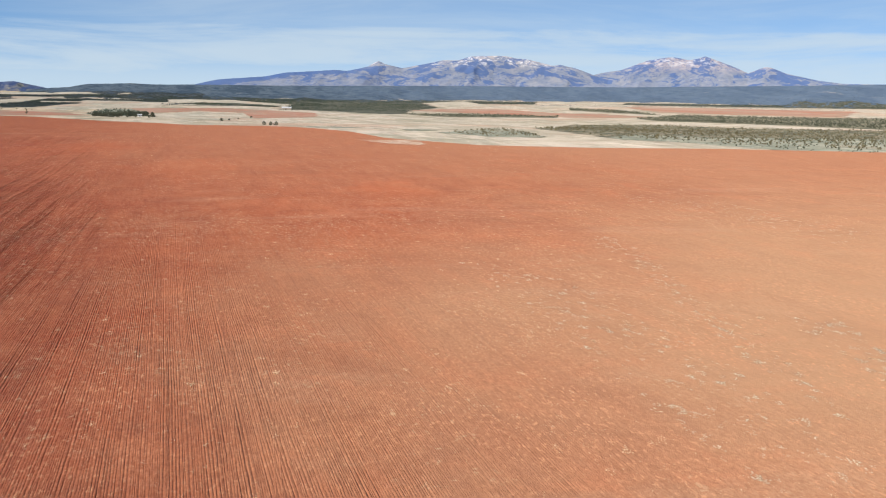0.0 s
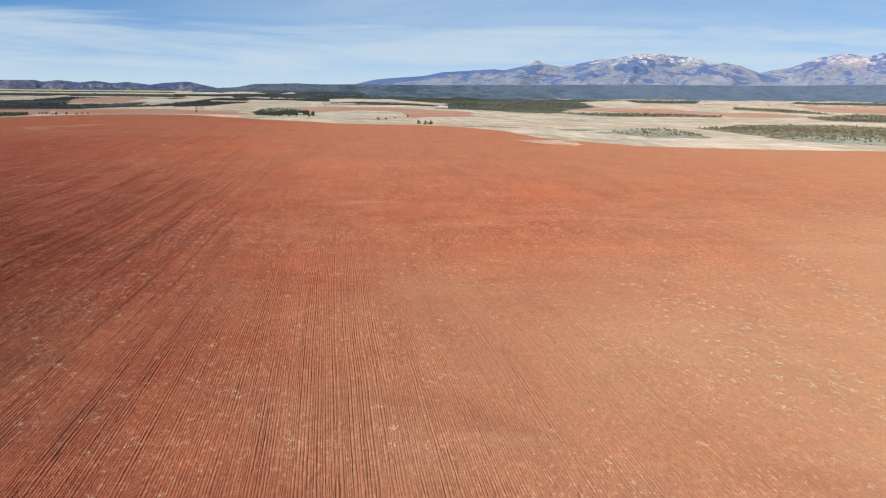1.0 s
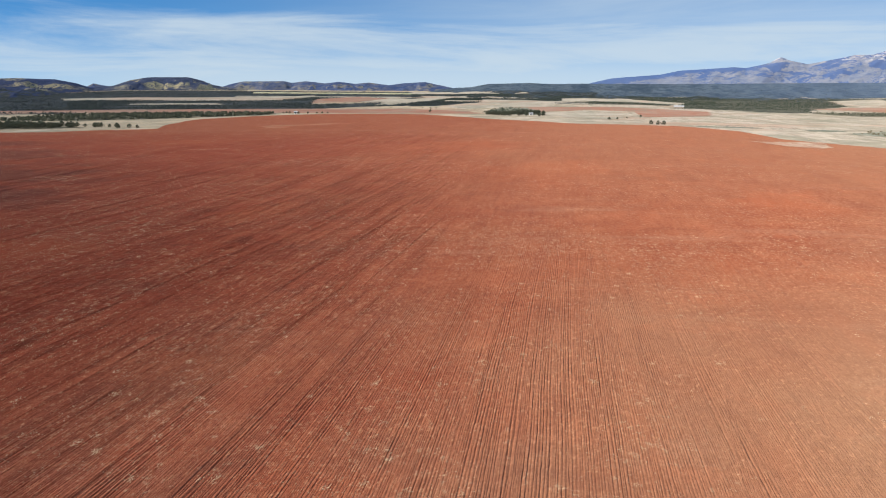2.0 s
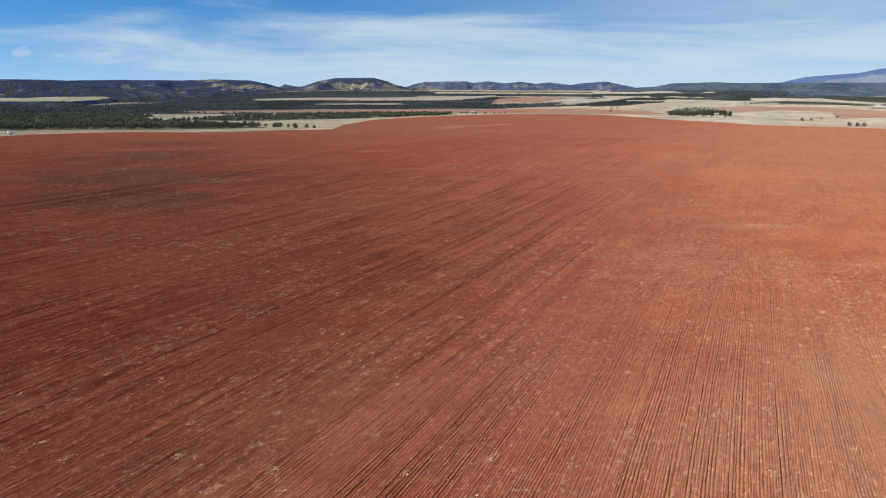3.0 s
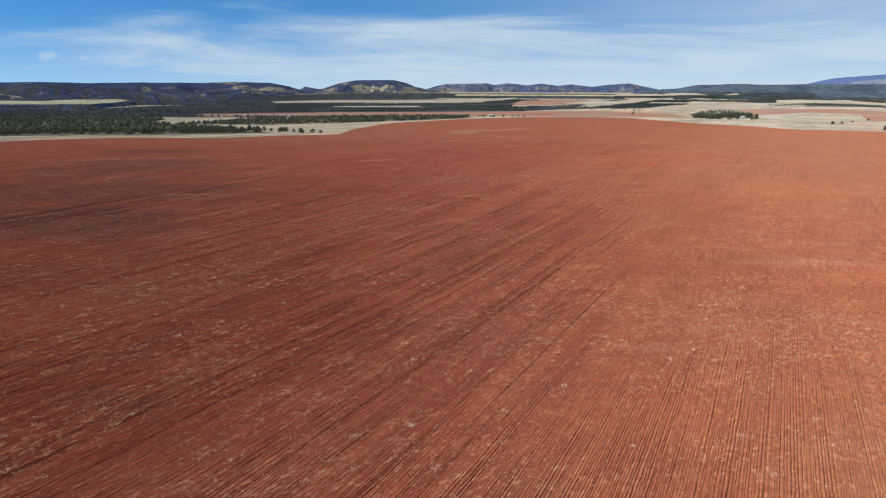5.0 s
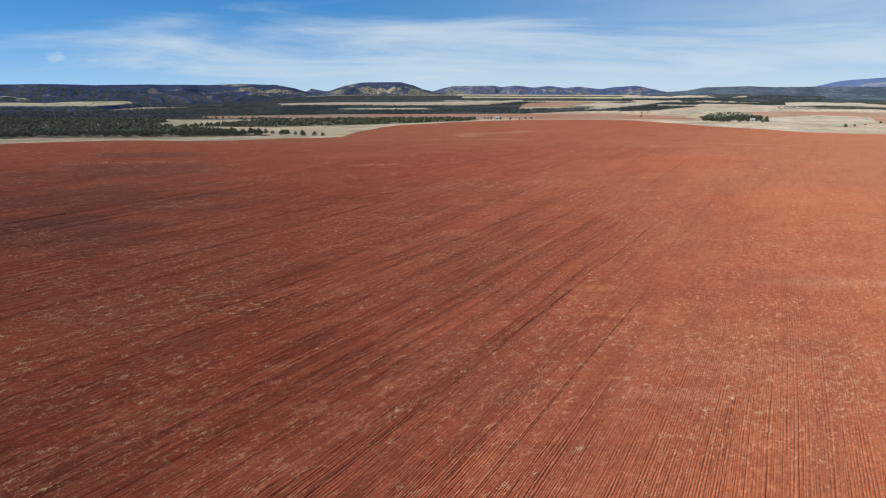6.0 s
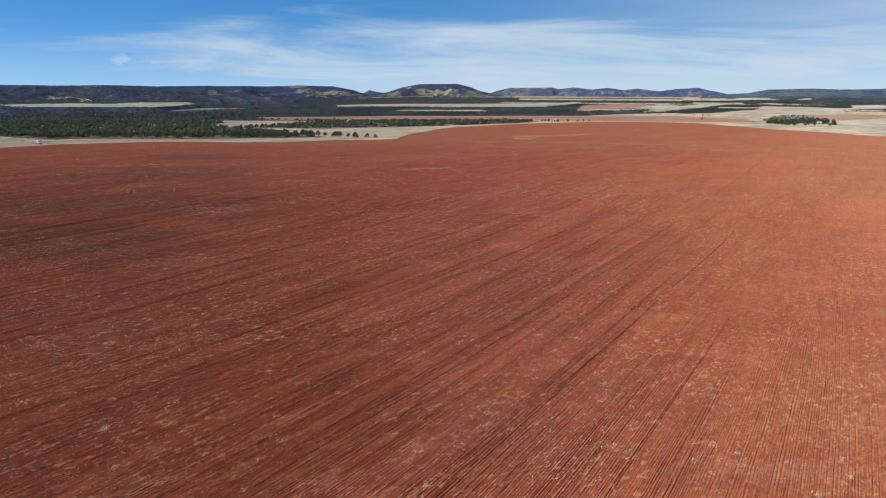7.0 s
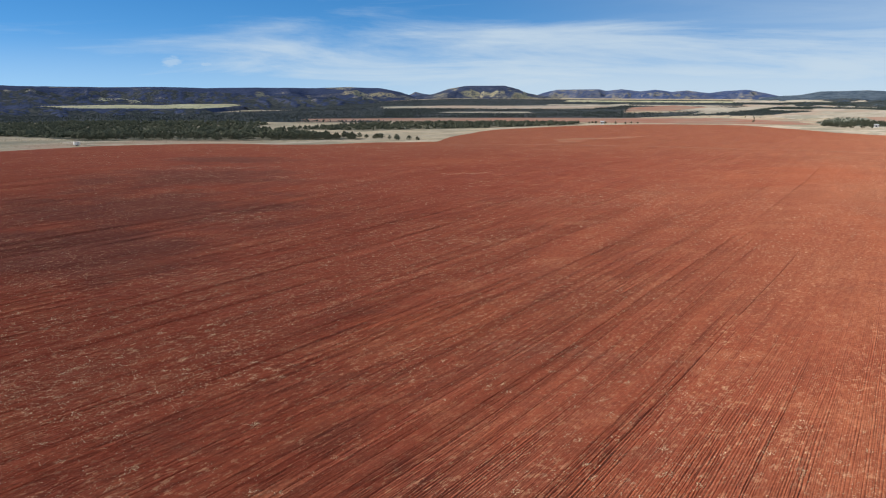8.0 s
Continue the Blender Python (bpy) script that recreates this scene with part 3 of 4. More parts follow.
def leaning(line):
    """An outline in the furrows' own coordinates: across them, and along y."""
    return [(x + LEAN_Y * (y - 300), y) for x, y in line]


WEST_TOP = leaning([(-346, 425), (-338, 446), (-326, 470), (-312, 480), (-292, 486), (-279, 500), (-272, 535), (-254, 566)])
LOBE_LOW = leaning([(-341, 850), (-325, 772), (-300, 690), (-278, 626), (-254, 566)])
EAST_TOP = leaning([(-341, 852), (-338, 905), (-322, 1029), (-290, 1110), (-254, 1140), (-232, 1155), (-207, 1149), (-144, 1010), (-97, 905), (-61, 850), (-26, 762), (20, 730), (46, 700), (62, 650),
                    (73, 600), (79, 500), (90, 470), (110, 425), (157, 408), (220, 411), (292, 402), (420, 398), (700, 390)])


def along(line, x):
    return np.interp(x, [p[0] for p in line], [p[1] for p in line])


def swell(x, y):
    """The field's surface without its furrows."""
    return terrain(x, y) + 0.20 + 0.5 * (fbm(x / 70, y / 90, 77, 2) - 0.5)


def swerve(c, y):
    """How far the rows in the west part turn from the common direction."""
    h = np.interp(y, [-120, 90, 190, 290, 380, 480, 800], [-225, -35, 62, 140, 165, 150, 0])
    return 0.036 * ease((-14 - c) / 22) * h


def furrows(x0, x1, pitch, low, high, rows, seed):
    """A sheet of drilled rows between the lines low(x) and high(x): a narrow groove and a broad uneven back, leaning a little off the y axis."""
    rng = np.random.default_rng(seed)
    count = int(round((x1 - x0) / pitch))
    # here and there one groove wider and cut deeper
    cut = rng.uniform(0, 1, count) < 0.03
    gap = rng.uniform(0.55, 1.45, count) * np.where(cut, 1.35, 1.0)
    start = np.concatenate([[0.0], np.cumsum(gap)[:-1]])
    spots = np.stack([start, start + gap * rng.uniform(0.28, 0.42, count), start + gap * rng.uniform(0.60, 0.76, count)], -1).ravel()
    cols = x0 + (x1 - x0) * np.append(spots, gap.sum()) / gap.sum()
    n = len(cols)
    groove = np.arange(n) % 3 == 0
    owner = np.minimum(np.arange(n) // 3, count - 1)
    deep = rng.uniform(0.65, 1.4, count) * np.where(cut, rng.uniform(1.05, 1.4, count), 1.0)
    back = rng.uniform(0.25, 0.85, n)
    form = SLOPE * pitch * gap[owner] * np.where(groove, -0.72 * deep[owner], back * 0.7)
    own, c = np.arange(n)[None, :] * 7.37, cols[None, :]
    a, b = (along(low, cols) if low else np.full(n, -120.0))[None, :], along(high, cols)[None, :]
    y = a + (b - a) * rows[:, None]
    y = y + rng.uniform(-0.3, 0.3, n)[None, :] * (np.abs(rows - 0.5) < 0.49)[:, None]
    x = c - LEAN_Y * (y - 300) + swerve(c, y) + 0.9 * (vnoise(y / 60, c / 9, 17) - 0.5) + 0.12 * (vnoise(y / 13, c / 3, 18) - 0.5)
    if len(rows) > 200:
        x = x + 0.07 * (vnoise(y / 1.3, own, seed + 6) - 0.5)
    rough = (0.5 + 1.0 * vnoise(y / 1.6, own, seed + 2)) * (0.65 + 0.7 * vnoise(y / 40, own, seed + 5)) * (0.62 + 0.76 * vnoise(c / 0.8 + 0 * y, y / 26, seed + 8)) * (0.9 + 0.2 * vnoise(c / 3.1 + 0 * y, y / 70, seed + 9))
    # deep in the west, almost levelled in the dry sand of the east
    drift = x + 34 * (fbm(x / 24, y / 50, 55, 3) - 0.5)
    westward = ease((-2 - drift) / 55)
    depth = (0.92 + 1.5 * westward) * (1 - 0.85 * ease((drift - 6) / 32)) * (0.88 + 0.24 * vnoise(x / 14, y / 40, 58))
    fade = 1 - (0.60 * ease((y - (100 + 20 * westward)) / 130) + 0.22 * ease((y - 230) / 120)) * np.where(cut[owner] & groove, 0.8, 1.0)[None, :]
    z = swell(x, y) + form[None, :] * rough * depth * fade
    return np.stack([x, y, z], -1).reshape(-1, 3), grid_faces(len(rows), n), np.stack([c + 0 * y, y], -1).reshape(-1, 2)


SLOPE = 0.135
ROW_STEPS = np.concatenate([np.linspace(0, 0.16, 6)[:-1], np.linspace(0.16, 0.45, 80)[:-1], np.linspace(0.45, 0.55, 12)[:-1], np.linspace(0.55, 1, 24)])
NEAR_STEPS = np.concatenate([np.linspace(0, 0.17, 6)[:-1], np.linspace(0.17, 0.31, 180)[:-1], np.linspace(0.31, 0.45, 40)[:-1], np.linspace(0.45, 1, 26)])
FAR_STEPS = np.concatenate([np.linspace(0, 0.2, 6)[:-1], np.linspace(0.2, 0.6, 60)[:-1], np.linspace(0.6, 1, 16)])
parts_v, parts_f, parts_l, base = [], [], [], 0
for x0, x1, pitch, low, high, seed in (
        (-339, -241, 0.70, None, WEST_TOP, 1),
        (-314, -241, 0.90, LOBE_LOW, EAST_TOP, 2),
        (-241, -190, 0.55, None, EAST_TOP, 3),
        (-190, -120, 0.36, None, EAST_TOP, 6),
        (-120, -70, 0.28, None, EAST_TOP, 8),
        (-70, 40, 0.18, None, EAST_TOP, 4),
        (40, 60, 0.28, None, EAST_TOP, 9),
        (60, 130, 0.36, None, EAST_TOP, 7),
        (130, 700, 1.60, None, EAST_TOP, 5)):
    fv, ff, fl = furrows(x0 - 0.12, x1 + 0.12, pitch, low, high, NEAR_STEPS if pitch == 0.18 else FAR_STEPS if pitch > 0.5 else ROW_STEPS, seed)
    parts_v.append(fv)
    parts_f.append(ff + base)
    parts_l.append(fl)
    base += len(fv)
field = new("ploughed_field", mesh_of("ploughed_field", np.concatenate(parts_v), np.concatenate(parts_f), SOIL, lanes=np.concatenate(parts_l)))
tagged(field, "red-brown ploughed soil with straight furrows and straw scraps", "field", kind="structure")

# ---- the ground, one sheet to the horizon ----
bear = np.concatenate([np.arange(-64, 76, 0.4), np.arange(76, 296, 4.0), [296.0]])
ring = np.concatenate([[0.5], np.geomspace(8, 4800, 140)])
bb, rr = np.meshgrid(bear, ring)
gx, gy = -rr * np.sin(np.radians(bb)), 60 + rr * np.cos(np.radians(bb))
gz = terrain(gx, gy)
FIELD_PLAN = [(-346, -120), (-346, 425), (-312, 480), (-279, 500), (-254, 566), (-300, 690), (-340, 850), (-322, 1029), (-254, 1140), (-207, 1149), (-97, 905), (-26, 762), (46, 700), (73, 600), (79, 500),
              (110, 425), (157, 408), (292, 402), (700, 390), (700, -120)]
gz = gz - np.where(inside(gx, gy, FIELD_PLAN), 0.7, 0.0)
ground = new("ground", mesh_of("ground", np.stack([gx, gy, gz], -1).reshape(-1, 3), grid_faces(len(ring), len(bear)), TAN, True))
tagged(ground, "pale dry grassland reaching to the hills", "ground", kind="structure")

for hill, name, material, label in (
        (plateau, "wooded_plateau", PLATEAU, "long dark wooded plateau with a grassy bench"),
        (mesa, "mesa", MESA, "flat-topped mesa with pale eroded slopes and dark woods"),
        (chain, "far_mesas", CHAIN, "row of low mesas on the skyline, bluish with haze"),
        (peak, "far_peak", CHAIN, "small peak behind the gap, bluish with haze"),
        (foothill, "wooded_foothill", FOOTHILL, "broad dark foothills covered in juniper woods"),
        (mountain_1, "mountain_range", MOUNTAIN, "mountain range tinted blue-grey by haze, with snow on its summits"),
        (mountain_2, "mountain_range", MOUNTAIN, "rocky peaks tinted mauve by haze, with streaks of snow")):
    tagged(hill.build(name, material), label, "mountain" if "mountain" in name else "hill", kind="structure")


# ---- fields, meadows and woodland floors draped over the ground ----
CLEARINGS = []


def drape(name, poly, material, lift, cell, label, category="field", ragged=6.0, seed=0, base=None):
    """A sheet over the ground inside the outline, with an uneven edge."""
    xs, ys = [p[0] for p in poly], [p[1] for p in poly]
    x, y = np.arange(min(xs) - 8, max(xs) + 8, cell), np.arange(min(ys) - 8, max(ys) + 8, cell * 1.5)
    gx, gy = np.meshgrid(x, y)
    cx, cy = gx[:-1, :-1] + cell / 2, gy[:-1, :-1] + cell * 0.75
    wx = ragged * 2 * (fbm(cx / 40, cy / 40, seed + 5, 3) - 0.5)
    wy = ragged * 4 * (fbm(cx / 50, cy / 50, seed + 8, 3) - 0.5)
    keep = inside(cx + wx, cy + wy, poly).ravel()
    v = np.stack([gx, gy, (base or top)(gx, gy) + lift], -1).reshape(-1, 3)
    f = grid_faces(len(y), len(x))[keep]
    used, back = np.unique(f, return_inverse=True)
    if material in (PALE, BENCH, RED):
        CLEARINGS.append(poly)
    ob = new(name, mesh_of(name, v[used], back.reshape(f.shape), material, True))
    return tagged(ob, label, category, kind="structure")


def gentle(x, y):
    """The lie of the ground with its small folds evened out."""
    z = top(x, y)
    for dx, dy in ((140, 0), (-140, 0), (70, 60), (-70, 60), (70, -60), (-70, -60)):
        z = z + top(x + dx, y + dy)
    return z / 7 + 0.6


def sector(b0, b1, r0, r1):
    """The outline of a stretch of hillside: two bearings, two distances."""
    line = [(b0 + (b1 - b0) * i / 6, r0) for i in range(7)] + [(b1 + (b0 - b1) * i / 6, r1) for i in range(7)]
    return [(EYE_W[0] - r * math.sin(radians(b)), EYE_W[1] + r * math.cos(radians(b))) for b, r in line]


def bench_point(b, u):
    near = float(np.interp(b, plateau.nb, plateau.nr))
    r = near + u * (plateau.far - near)
    return EYE_W[0] - r * math.sin(radians(b)), EYE_W[1] + r * math.cos(radians(b))


HILL_FOOT = ("long thin pale field below the foothills",)
BENCH_LINE = [bench_point(b, u) for b, u in ((49.4, 0.24), (47, 0.215), (45, 0.21), (43, 0.21), (41, 0.21), (39.5, 0.215), (38.7, 0.25), (39.2, 0.33), (40, 0.355), (42, 0.36), (43.2, 0.31), (45, 0.33), (47, 0.31), (49, 0.28))]
STRIPS = [[(60, 724), (96, 690), (94, 672), (58, 690)], [(116, 655), (141, 650), (128, 620), (113, 622)]]
W_FRONT = [(-960, 940), (-929, 1005), (-793, 1118), (-690, 1010), (-631, 896), (-575, 850), (-515, 785), (-468, 738), (-420, 696), (-378, 656), (-325, 606), (-300, 574), (-312, 552), (-330, 528), (-350, 512), (-375, 500), (-395, 474), (-440, 505), (-514, 543), (-592, 581), (-700, 620), (-820, 740)]
W_SIDE = [(-1010, 846), (-936, 900), (-905, 885), (-798, 819), (-645, 687), (-590, 605), (-650, 612), (-687, 622)]
W_STRIP = [(-546, 810), (-430, 808), (-372, 889), (-347, 1002), (-362, 1109), (-420, 1240), (-560, 1225), (-627, 1142)]
W_MID = [(-1247, 2192), (-1341, 2515), (-1095, 2648), (-899, 2554), (-1033, 3151), (-911, 3214), (-804, 2733), (-666, 2210), (-548, 2487), (-505, 3075), (-393, 3048), (-351, 2686), (-436, 2222),
         (-517, 2085), (-564, 1807), (-718, 1712), (-902, 1608)]
W_LEFT = [(-640, 1150), (-793, 1118), (-929, 1005), (-1000, 900), (-1620, 1380), (-1390, 1640), (-1400, 1800), (-1450, 2250), (-1250, 2300), (-860, 1640), (-760, 1560), (-700, 1300)]
W_EAST = [(132, 2255), (238, 2106), (315, 1911), (352, 1975), (424, 2260), (532, 2481), (592, 2960), (1238, 2960), (2074, 2480), (2700, 2250), (2700, 2750), (1750, 3020), (1238, 3230), (700, 3330), (100, 3250), (20, 3050), (152, 2570)]
S_ONE = [(127, 590), (158, 645), (205, 721), (181, 568), (172, 524), (143, 524)]
S_TWO = [(234, 748), (401, 1123), (538, 1183), (594, 1061), (757, 1036), (900, 900), (640, 420), (330, 420), (285, 424), (262, 434), (248, 460), (238, 500), (214, 520), (219, 593)]
S_TWO_LOW = [(224, 559), (268, 600), (296, 579), (341, 590), (423, 653), (532, 727), (800, 760), (640, 380), (296, 390), (270, 394), (250, 412), (238, 442), (230, 495), (209, 513)]
S_THREE = [(760, 1768), (981, 2044), (1119, 1913), (1296, 1865), (1500, 1800), (1300, 1350), (778, 1064), (776, 1267), (689, 1515)]
S_FOUR = [(915, 2577), (987, 2298), (916, 1993), (839, 2364)]
BELT = [(350, 1967), (523, 1975), (661, 1932), (597, 1746), (384, 1675)]
W_FAR = [(-764, 3836), (-536, 3830), (-291, 3684), (-63, 3835), (-55, 3346), (-153, 3176), (-125, 2670), (-159, 2712), (-246, 2915), (-369, 2948), (-335, 2622), (-380, 2229), (-431, 2155)]
BELT_N = [(-69, 2815), (43, 2804), (150, 2562), (130, 2449), (39, 2546), (-64, 2585)]
GROVE_BACK = [(-205, 1640), (-232, 2070), (-180, 2180), (-125, 1800), (-95, 1420), (-140, 1400)]
GROVE = [(-135, 1122), (-165, 1400), (-170, 1900), (-120, 1700), (-91, 1450), (-75, 1180)]
for name, poly, material, lift, cell, label in (
        ("woodland_floor", W_FRONT, WOODFLOOR, 0.15, 6, "dark brushy floor under the junipers"),
        ("woodland_floor", W_SIDE, WOODFLOOR, 0.22, 6, "dark brushy floor under the junipers"),
        ("woodland_floor", W_STRIP, WOODFLOOR, 0.15, 6, "dark brushy floor under the junipers"),
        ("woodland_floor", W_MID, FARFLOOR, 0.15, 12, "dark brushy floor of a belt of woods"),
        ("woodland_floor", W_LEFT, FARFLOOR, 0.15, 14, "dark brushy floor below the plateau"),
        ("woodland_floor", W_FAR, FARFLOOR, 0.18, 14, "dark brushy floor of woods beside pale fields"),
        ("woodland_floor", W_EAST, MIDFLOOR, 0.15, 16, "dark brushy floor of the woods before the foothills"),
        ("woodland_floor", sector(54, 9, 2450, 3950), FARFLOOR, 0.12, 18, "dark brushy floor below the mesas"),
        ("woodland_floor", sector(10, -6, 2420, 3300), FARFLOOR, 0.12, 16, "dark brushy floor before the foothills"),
        ("sagebrush", S_ONE, SAGE, 0.15, 4, "grey sagebrush patch in the dry grass"),
        ("sagebrush", S_TWO_LOW, SAGE, 0.12, 5, "grey-green sagebrush beside the ploughed field"),
        ("scrubland", S_TWO, WOODFLOOR, 0.06, 6, "olive scrub in a broad belt"),
        ("scrubland", S_THREE, WOODFLOOR, 0.15, 8, "olive scrub in a broad belt"),
        ("scrubland", S_FOUR, WOODFLOOR, 0.15, 8, "green belt of scrub between fields"),
        ("scrubland", BELT, WOODFLOOR, 0.22, 8, "green belt of scrub between fields"),
        ("red_field", [(-912, 1390), (-813, 1640), (-666, 1800), (-411, 1980), (-258, 1826), (-179, 1450), (-320, 1320), (-458, 1305), (-606, 1259), (-812, 1247)], RED, 0.22, 8, "dull red bare field beyond the pale strip"),
        ("red_field", [(-748, 1128), (-822, 1583), (-687, 1513), (-713, 1288)], RED, 0.22, 8, "thin red bare field between woods"),
        ("red_field", [(-191, 2204), (2, 2325), (183, 1996), (138, 1504), (40, 1309), (42, 1941), (-42, 2043), (-146, 1781)], RED, 0.22, 8, "red bare field curving round a pale one"),
        ("stubble_field", [(-110, 1733), (-42, 2043), (22, 1979), (40, 1426), (1, 1082), (-75, 1279)], PALE, 0.22, 7, "pale grey-tan stubble field"),
        ("red_field", [(411, 2253), (557, 2438), (665, 2418), (723, 2114), (810, 2091), (832, 1862), (673, 1735)], RED, 0.22, 10, "pinkish red bare field"),
        ("red_field", [(1136, 2728), (1341, 2651), (1650, 2377), (1302, 1937), (1162, 2032), (1006, 2214)], RED, 0.22, 12, "pinkish red bare field"),
        ("bench_meadow", BENCH_LINE, BENCH, 0.32, 9, "pale green meadow on the plateau's bench"),
        ("stubble_field", [(-1382, 2420), (-1260, 2650), (-1000, 2900), (-948, 3197), (-880, 2900), (-870, 2620), (-1100, 2700), (-1330, 2560)], PALE, 0.32, 10, "pale stubble field below the mesa"),
        ("stubble_field", [(-515, 2184), (-596, 2701), (-541, 3134), (-468, 3325), (-489, 2403)], PALE, 0.32, 10, "pale stubble field among woods"),
        ("stubble_field", sector(20.5, 10.6, 3450, 3720), BENCH, 0.32, 14, "pale meadow below the far mesas"),
        ("stubble_field", sector(21.5, 12.0, 2950, 3080), PALE, 0.32, 12, "thin pale field among woods"),
        ("stubble_field", sector(12.5, 4.0, 2950, 3040), PALE, 0.32, 12, "thin pale field before the foothills"),
        ("stubble_field", sector(9.5, 2.5, 2560, 2700), PALE, 0.32, 12, "pale field before the foothills"),
        ("stubble_field", sector(3.0, -3.5, 2450, 2540), PALE, 0.32, 12, "thin pale field among woods"),
        ("stubble_field", [(-1346, 2359), (-1480, 2560), (-1210, 2700), (-951, 2860), (-850, 2560), (-1038, 2380)], PALE, 0.44, 10, "long pale stubble field below the mesa"),
        ("stubble_field", [(-989, 2000), (-1040, 2090), (-893, 2220), (-820, 2090)], PALE, 0.44, 10, "small pale clearing in the woods"),
        ("bench_meadow", sector(46.2, 42.0, 2900, 3060), BENCH, 0.32, 10, "thin pale meadow high on the plateau"),
        ("stubble_field", [(-380, 2229), (-335, 2622), (-369, 2900), (-246, 2915), (-150, 2750), (-130, 2300), (-200, 2217), (-292, 2007)], PALE, 0.26, 10, "broad pale stubble field between belts of woods"),
        ("red_field", [(-711, 2365), (-812, 2739), (-773, 3058), (-640, 2900), (-640, 2533), (-615, 2480)], RED, 0.40, 10, "dull pink bare field among woods"),
        ("stubble_field", [(-637, 2533), (-650, 2900), (-709, 3100), (-497, 2745), (-561, 2526)], PALE, 0.36, 10, "pale stubble field beside a pink one"),
        ("stubble_field", [(921, 2920), (1039, 3250), (1364, 3250), (1233, 2989)], PALE, 0.32, 10, "pale field at the foot of the hills"),
        ("stubble_field", [(592, 3015), (794, 3296), (751, 2756), (597, 2606)], PALE, 0.32, 10, "pale stubble field among woods"),
        ("stubble_field", [(-776, 3895), (-533, 3808), (-307, 3647), (-299, 3553), (-494, 3528), (-703, 3531)], PALE, 0.40, 10, "long thin pale field below the foothills"),
        ("stubble_field", [(-620, 3270), (-542, 3284), (-457, 3205), (-426, 3016), (-520, 3062), (-580, 3059)], PALE, 0.40, 10, "narrow pale field enclosed by woods"),
        ("stubble_field", [(-564, 2827), (-493, 2742), (-490, 2652), (-531, 2660)], PALE, 0.40, 8, "small pale field enclosed by woods"),
        ("stubble_field", [(-157, 3102), (-104, 3204), (48, 3091), (187, 2688), (144, 2454), (40, 2630), (-46, 2765), (-131, 2725)], PALE, 0.40, 10, "pale field behind the red one"),
        ("scrubland", BELT_N, MIDFLOOR, 0.55, 8, "green hedge-like belt of scrub across a pale field"),
        ("scrubland", GROVE_BACK, SAGE, 0.30, 6, "grey-green brushy ground behind the farmstead")):
    drape(name, poly, material, lift, cell, label, seed=len(poly), base=gentle if label in HILL_FOOT else None)


# small strips of sage in the grass, and unploughed or trodden patches inside the field
for poly in STRIPS:
    drape("sagebrush", poly, SAGE, 0.15, 2.5, "thin grey-green strip of sage in dry grass", ragged=3.0)
drape("bare_patch", [(62, 465), (90, 478), (84, 424), (70, 428)], PATCH, 0.10, 1.0, "pale unploughed patch at the field's corner", "bare ground", 10.0, 3, swell)
drape("bare_patch", [(-204, 612), (-203, 660), (-191, 712), (-184, 665), (-184, 600)], SANDY, 0.10, 2.0, "sandy pale patch in the red field", "bare ground", 20.0, 4, swell)


def strip(name, line, wide, material, lift, label):
    """A farm track laid along a line over the field."""
    px, py = np.array([p[0] for p in line], float), np.array([p[1] for p in line], float)
    t = np.linspace(0, len(line) - 1, 160)
    x, y = np.interp(t, np.arange(len(line)), px), np.interp(t, np.arange(len(line)), py)
    y = y + 3 * (vnoise(t * 1.3, t * 0, 5) - 0.5)
    half = wide * (0.35 + 0.3 * vnoise(t * 6, t * 0, 8))
    v = np.stack([np.stack([x, y + k * half, swell(x, y + k * half) + lift + (0.03 if k == 0 else 0)], -1) for k in (-1, 0, 1)], 1)
    return tagged(new(name, mesh_of(name, v.reshape(-1, 3), grid_faces(160, 3), material, True)), label, "track", kind="structure")


strip("farm_track", [(-248, 479), (-237, 502), (-214, 537), (-183, 560), (-125, 556), (-76, 549), (-40, 544), (20, 530), (72, 480)], 5.0, SANDY, 0.06, "faint sandy track across the red field")

# ---- trees ----
OCTA_V = np.array([(1, 0, 0), (-1, 0, 0), (0, 1, 0), (0, -1, 0), (0, 0, 1), (0, 0, -1)], float)
OCTA_F = np.array([(0, 2, 4), (2, 1, 4), (1, 3, 4), (3, 0, 4), (2, 0, 5), (1, 2, 5), (3, 1, 5), (0, 3, 5)])


def clumps(centres, radii, rng, whole=True):
    """Small ragged clumps of foliage, each an island."""
    n = len(centres)
    v = OCTA_V[None] * rng.uniform(0.55, 1.3, (n, 6, 1)) + rng.normal(0, 0.18, (n, 6, 3))
    v = v * np.asarray(radii)[:, None, None] * np.array([1, 1, 0.85]) + np.asarray(centres)[:, None, :]
    faces = OCTA_F if whole else OCTA_F[:4]
    return v.reshape(-1, 3), (faces[None] + 6 * np.arange(n)[:, None, None]).reshape(-1, 3)


def limb(bm, a, b, ra, rb, sides=6):
    """A tapered limb from a to b."""
    a, b = Vector(a), Vector(b)
    q = (b - a).to_track_quat("Z", "Y")
    lower = [bm.verts.new(a + q @ Vector((ra * math.cos(i * math.tau / sides), ra * math.sin(i * math.tau / sides), 0))) for i in range(sides)]
    upper = [bm.verts.new(b + q @ Vector((rb * math.cos(i * math.tau / sides), rb * math.sin(i * math.tau / sides), 0))) for i in range(sides)]
    for i in range(sides):
        bm.faces.new((lower[i], lower[(i + 1) % sides], upper[(i + 1) % sides], upper[i]))
    bm.faces.new(upper)


def finish(name, bm, material):
    bmesh.ops.recalc_face_normals(bm, faces=bm.faces)
    me = bpy.data.meshes.new(name)
    bm.to_mesh(me)
    bm.free()
    me.materials.append(material)
    return me


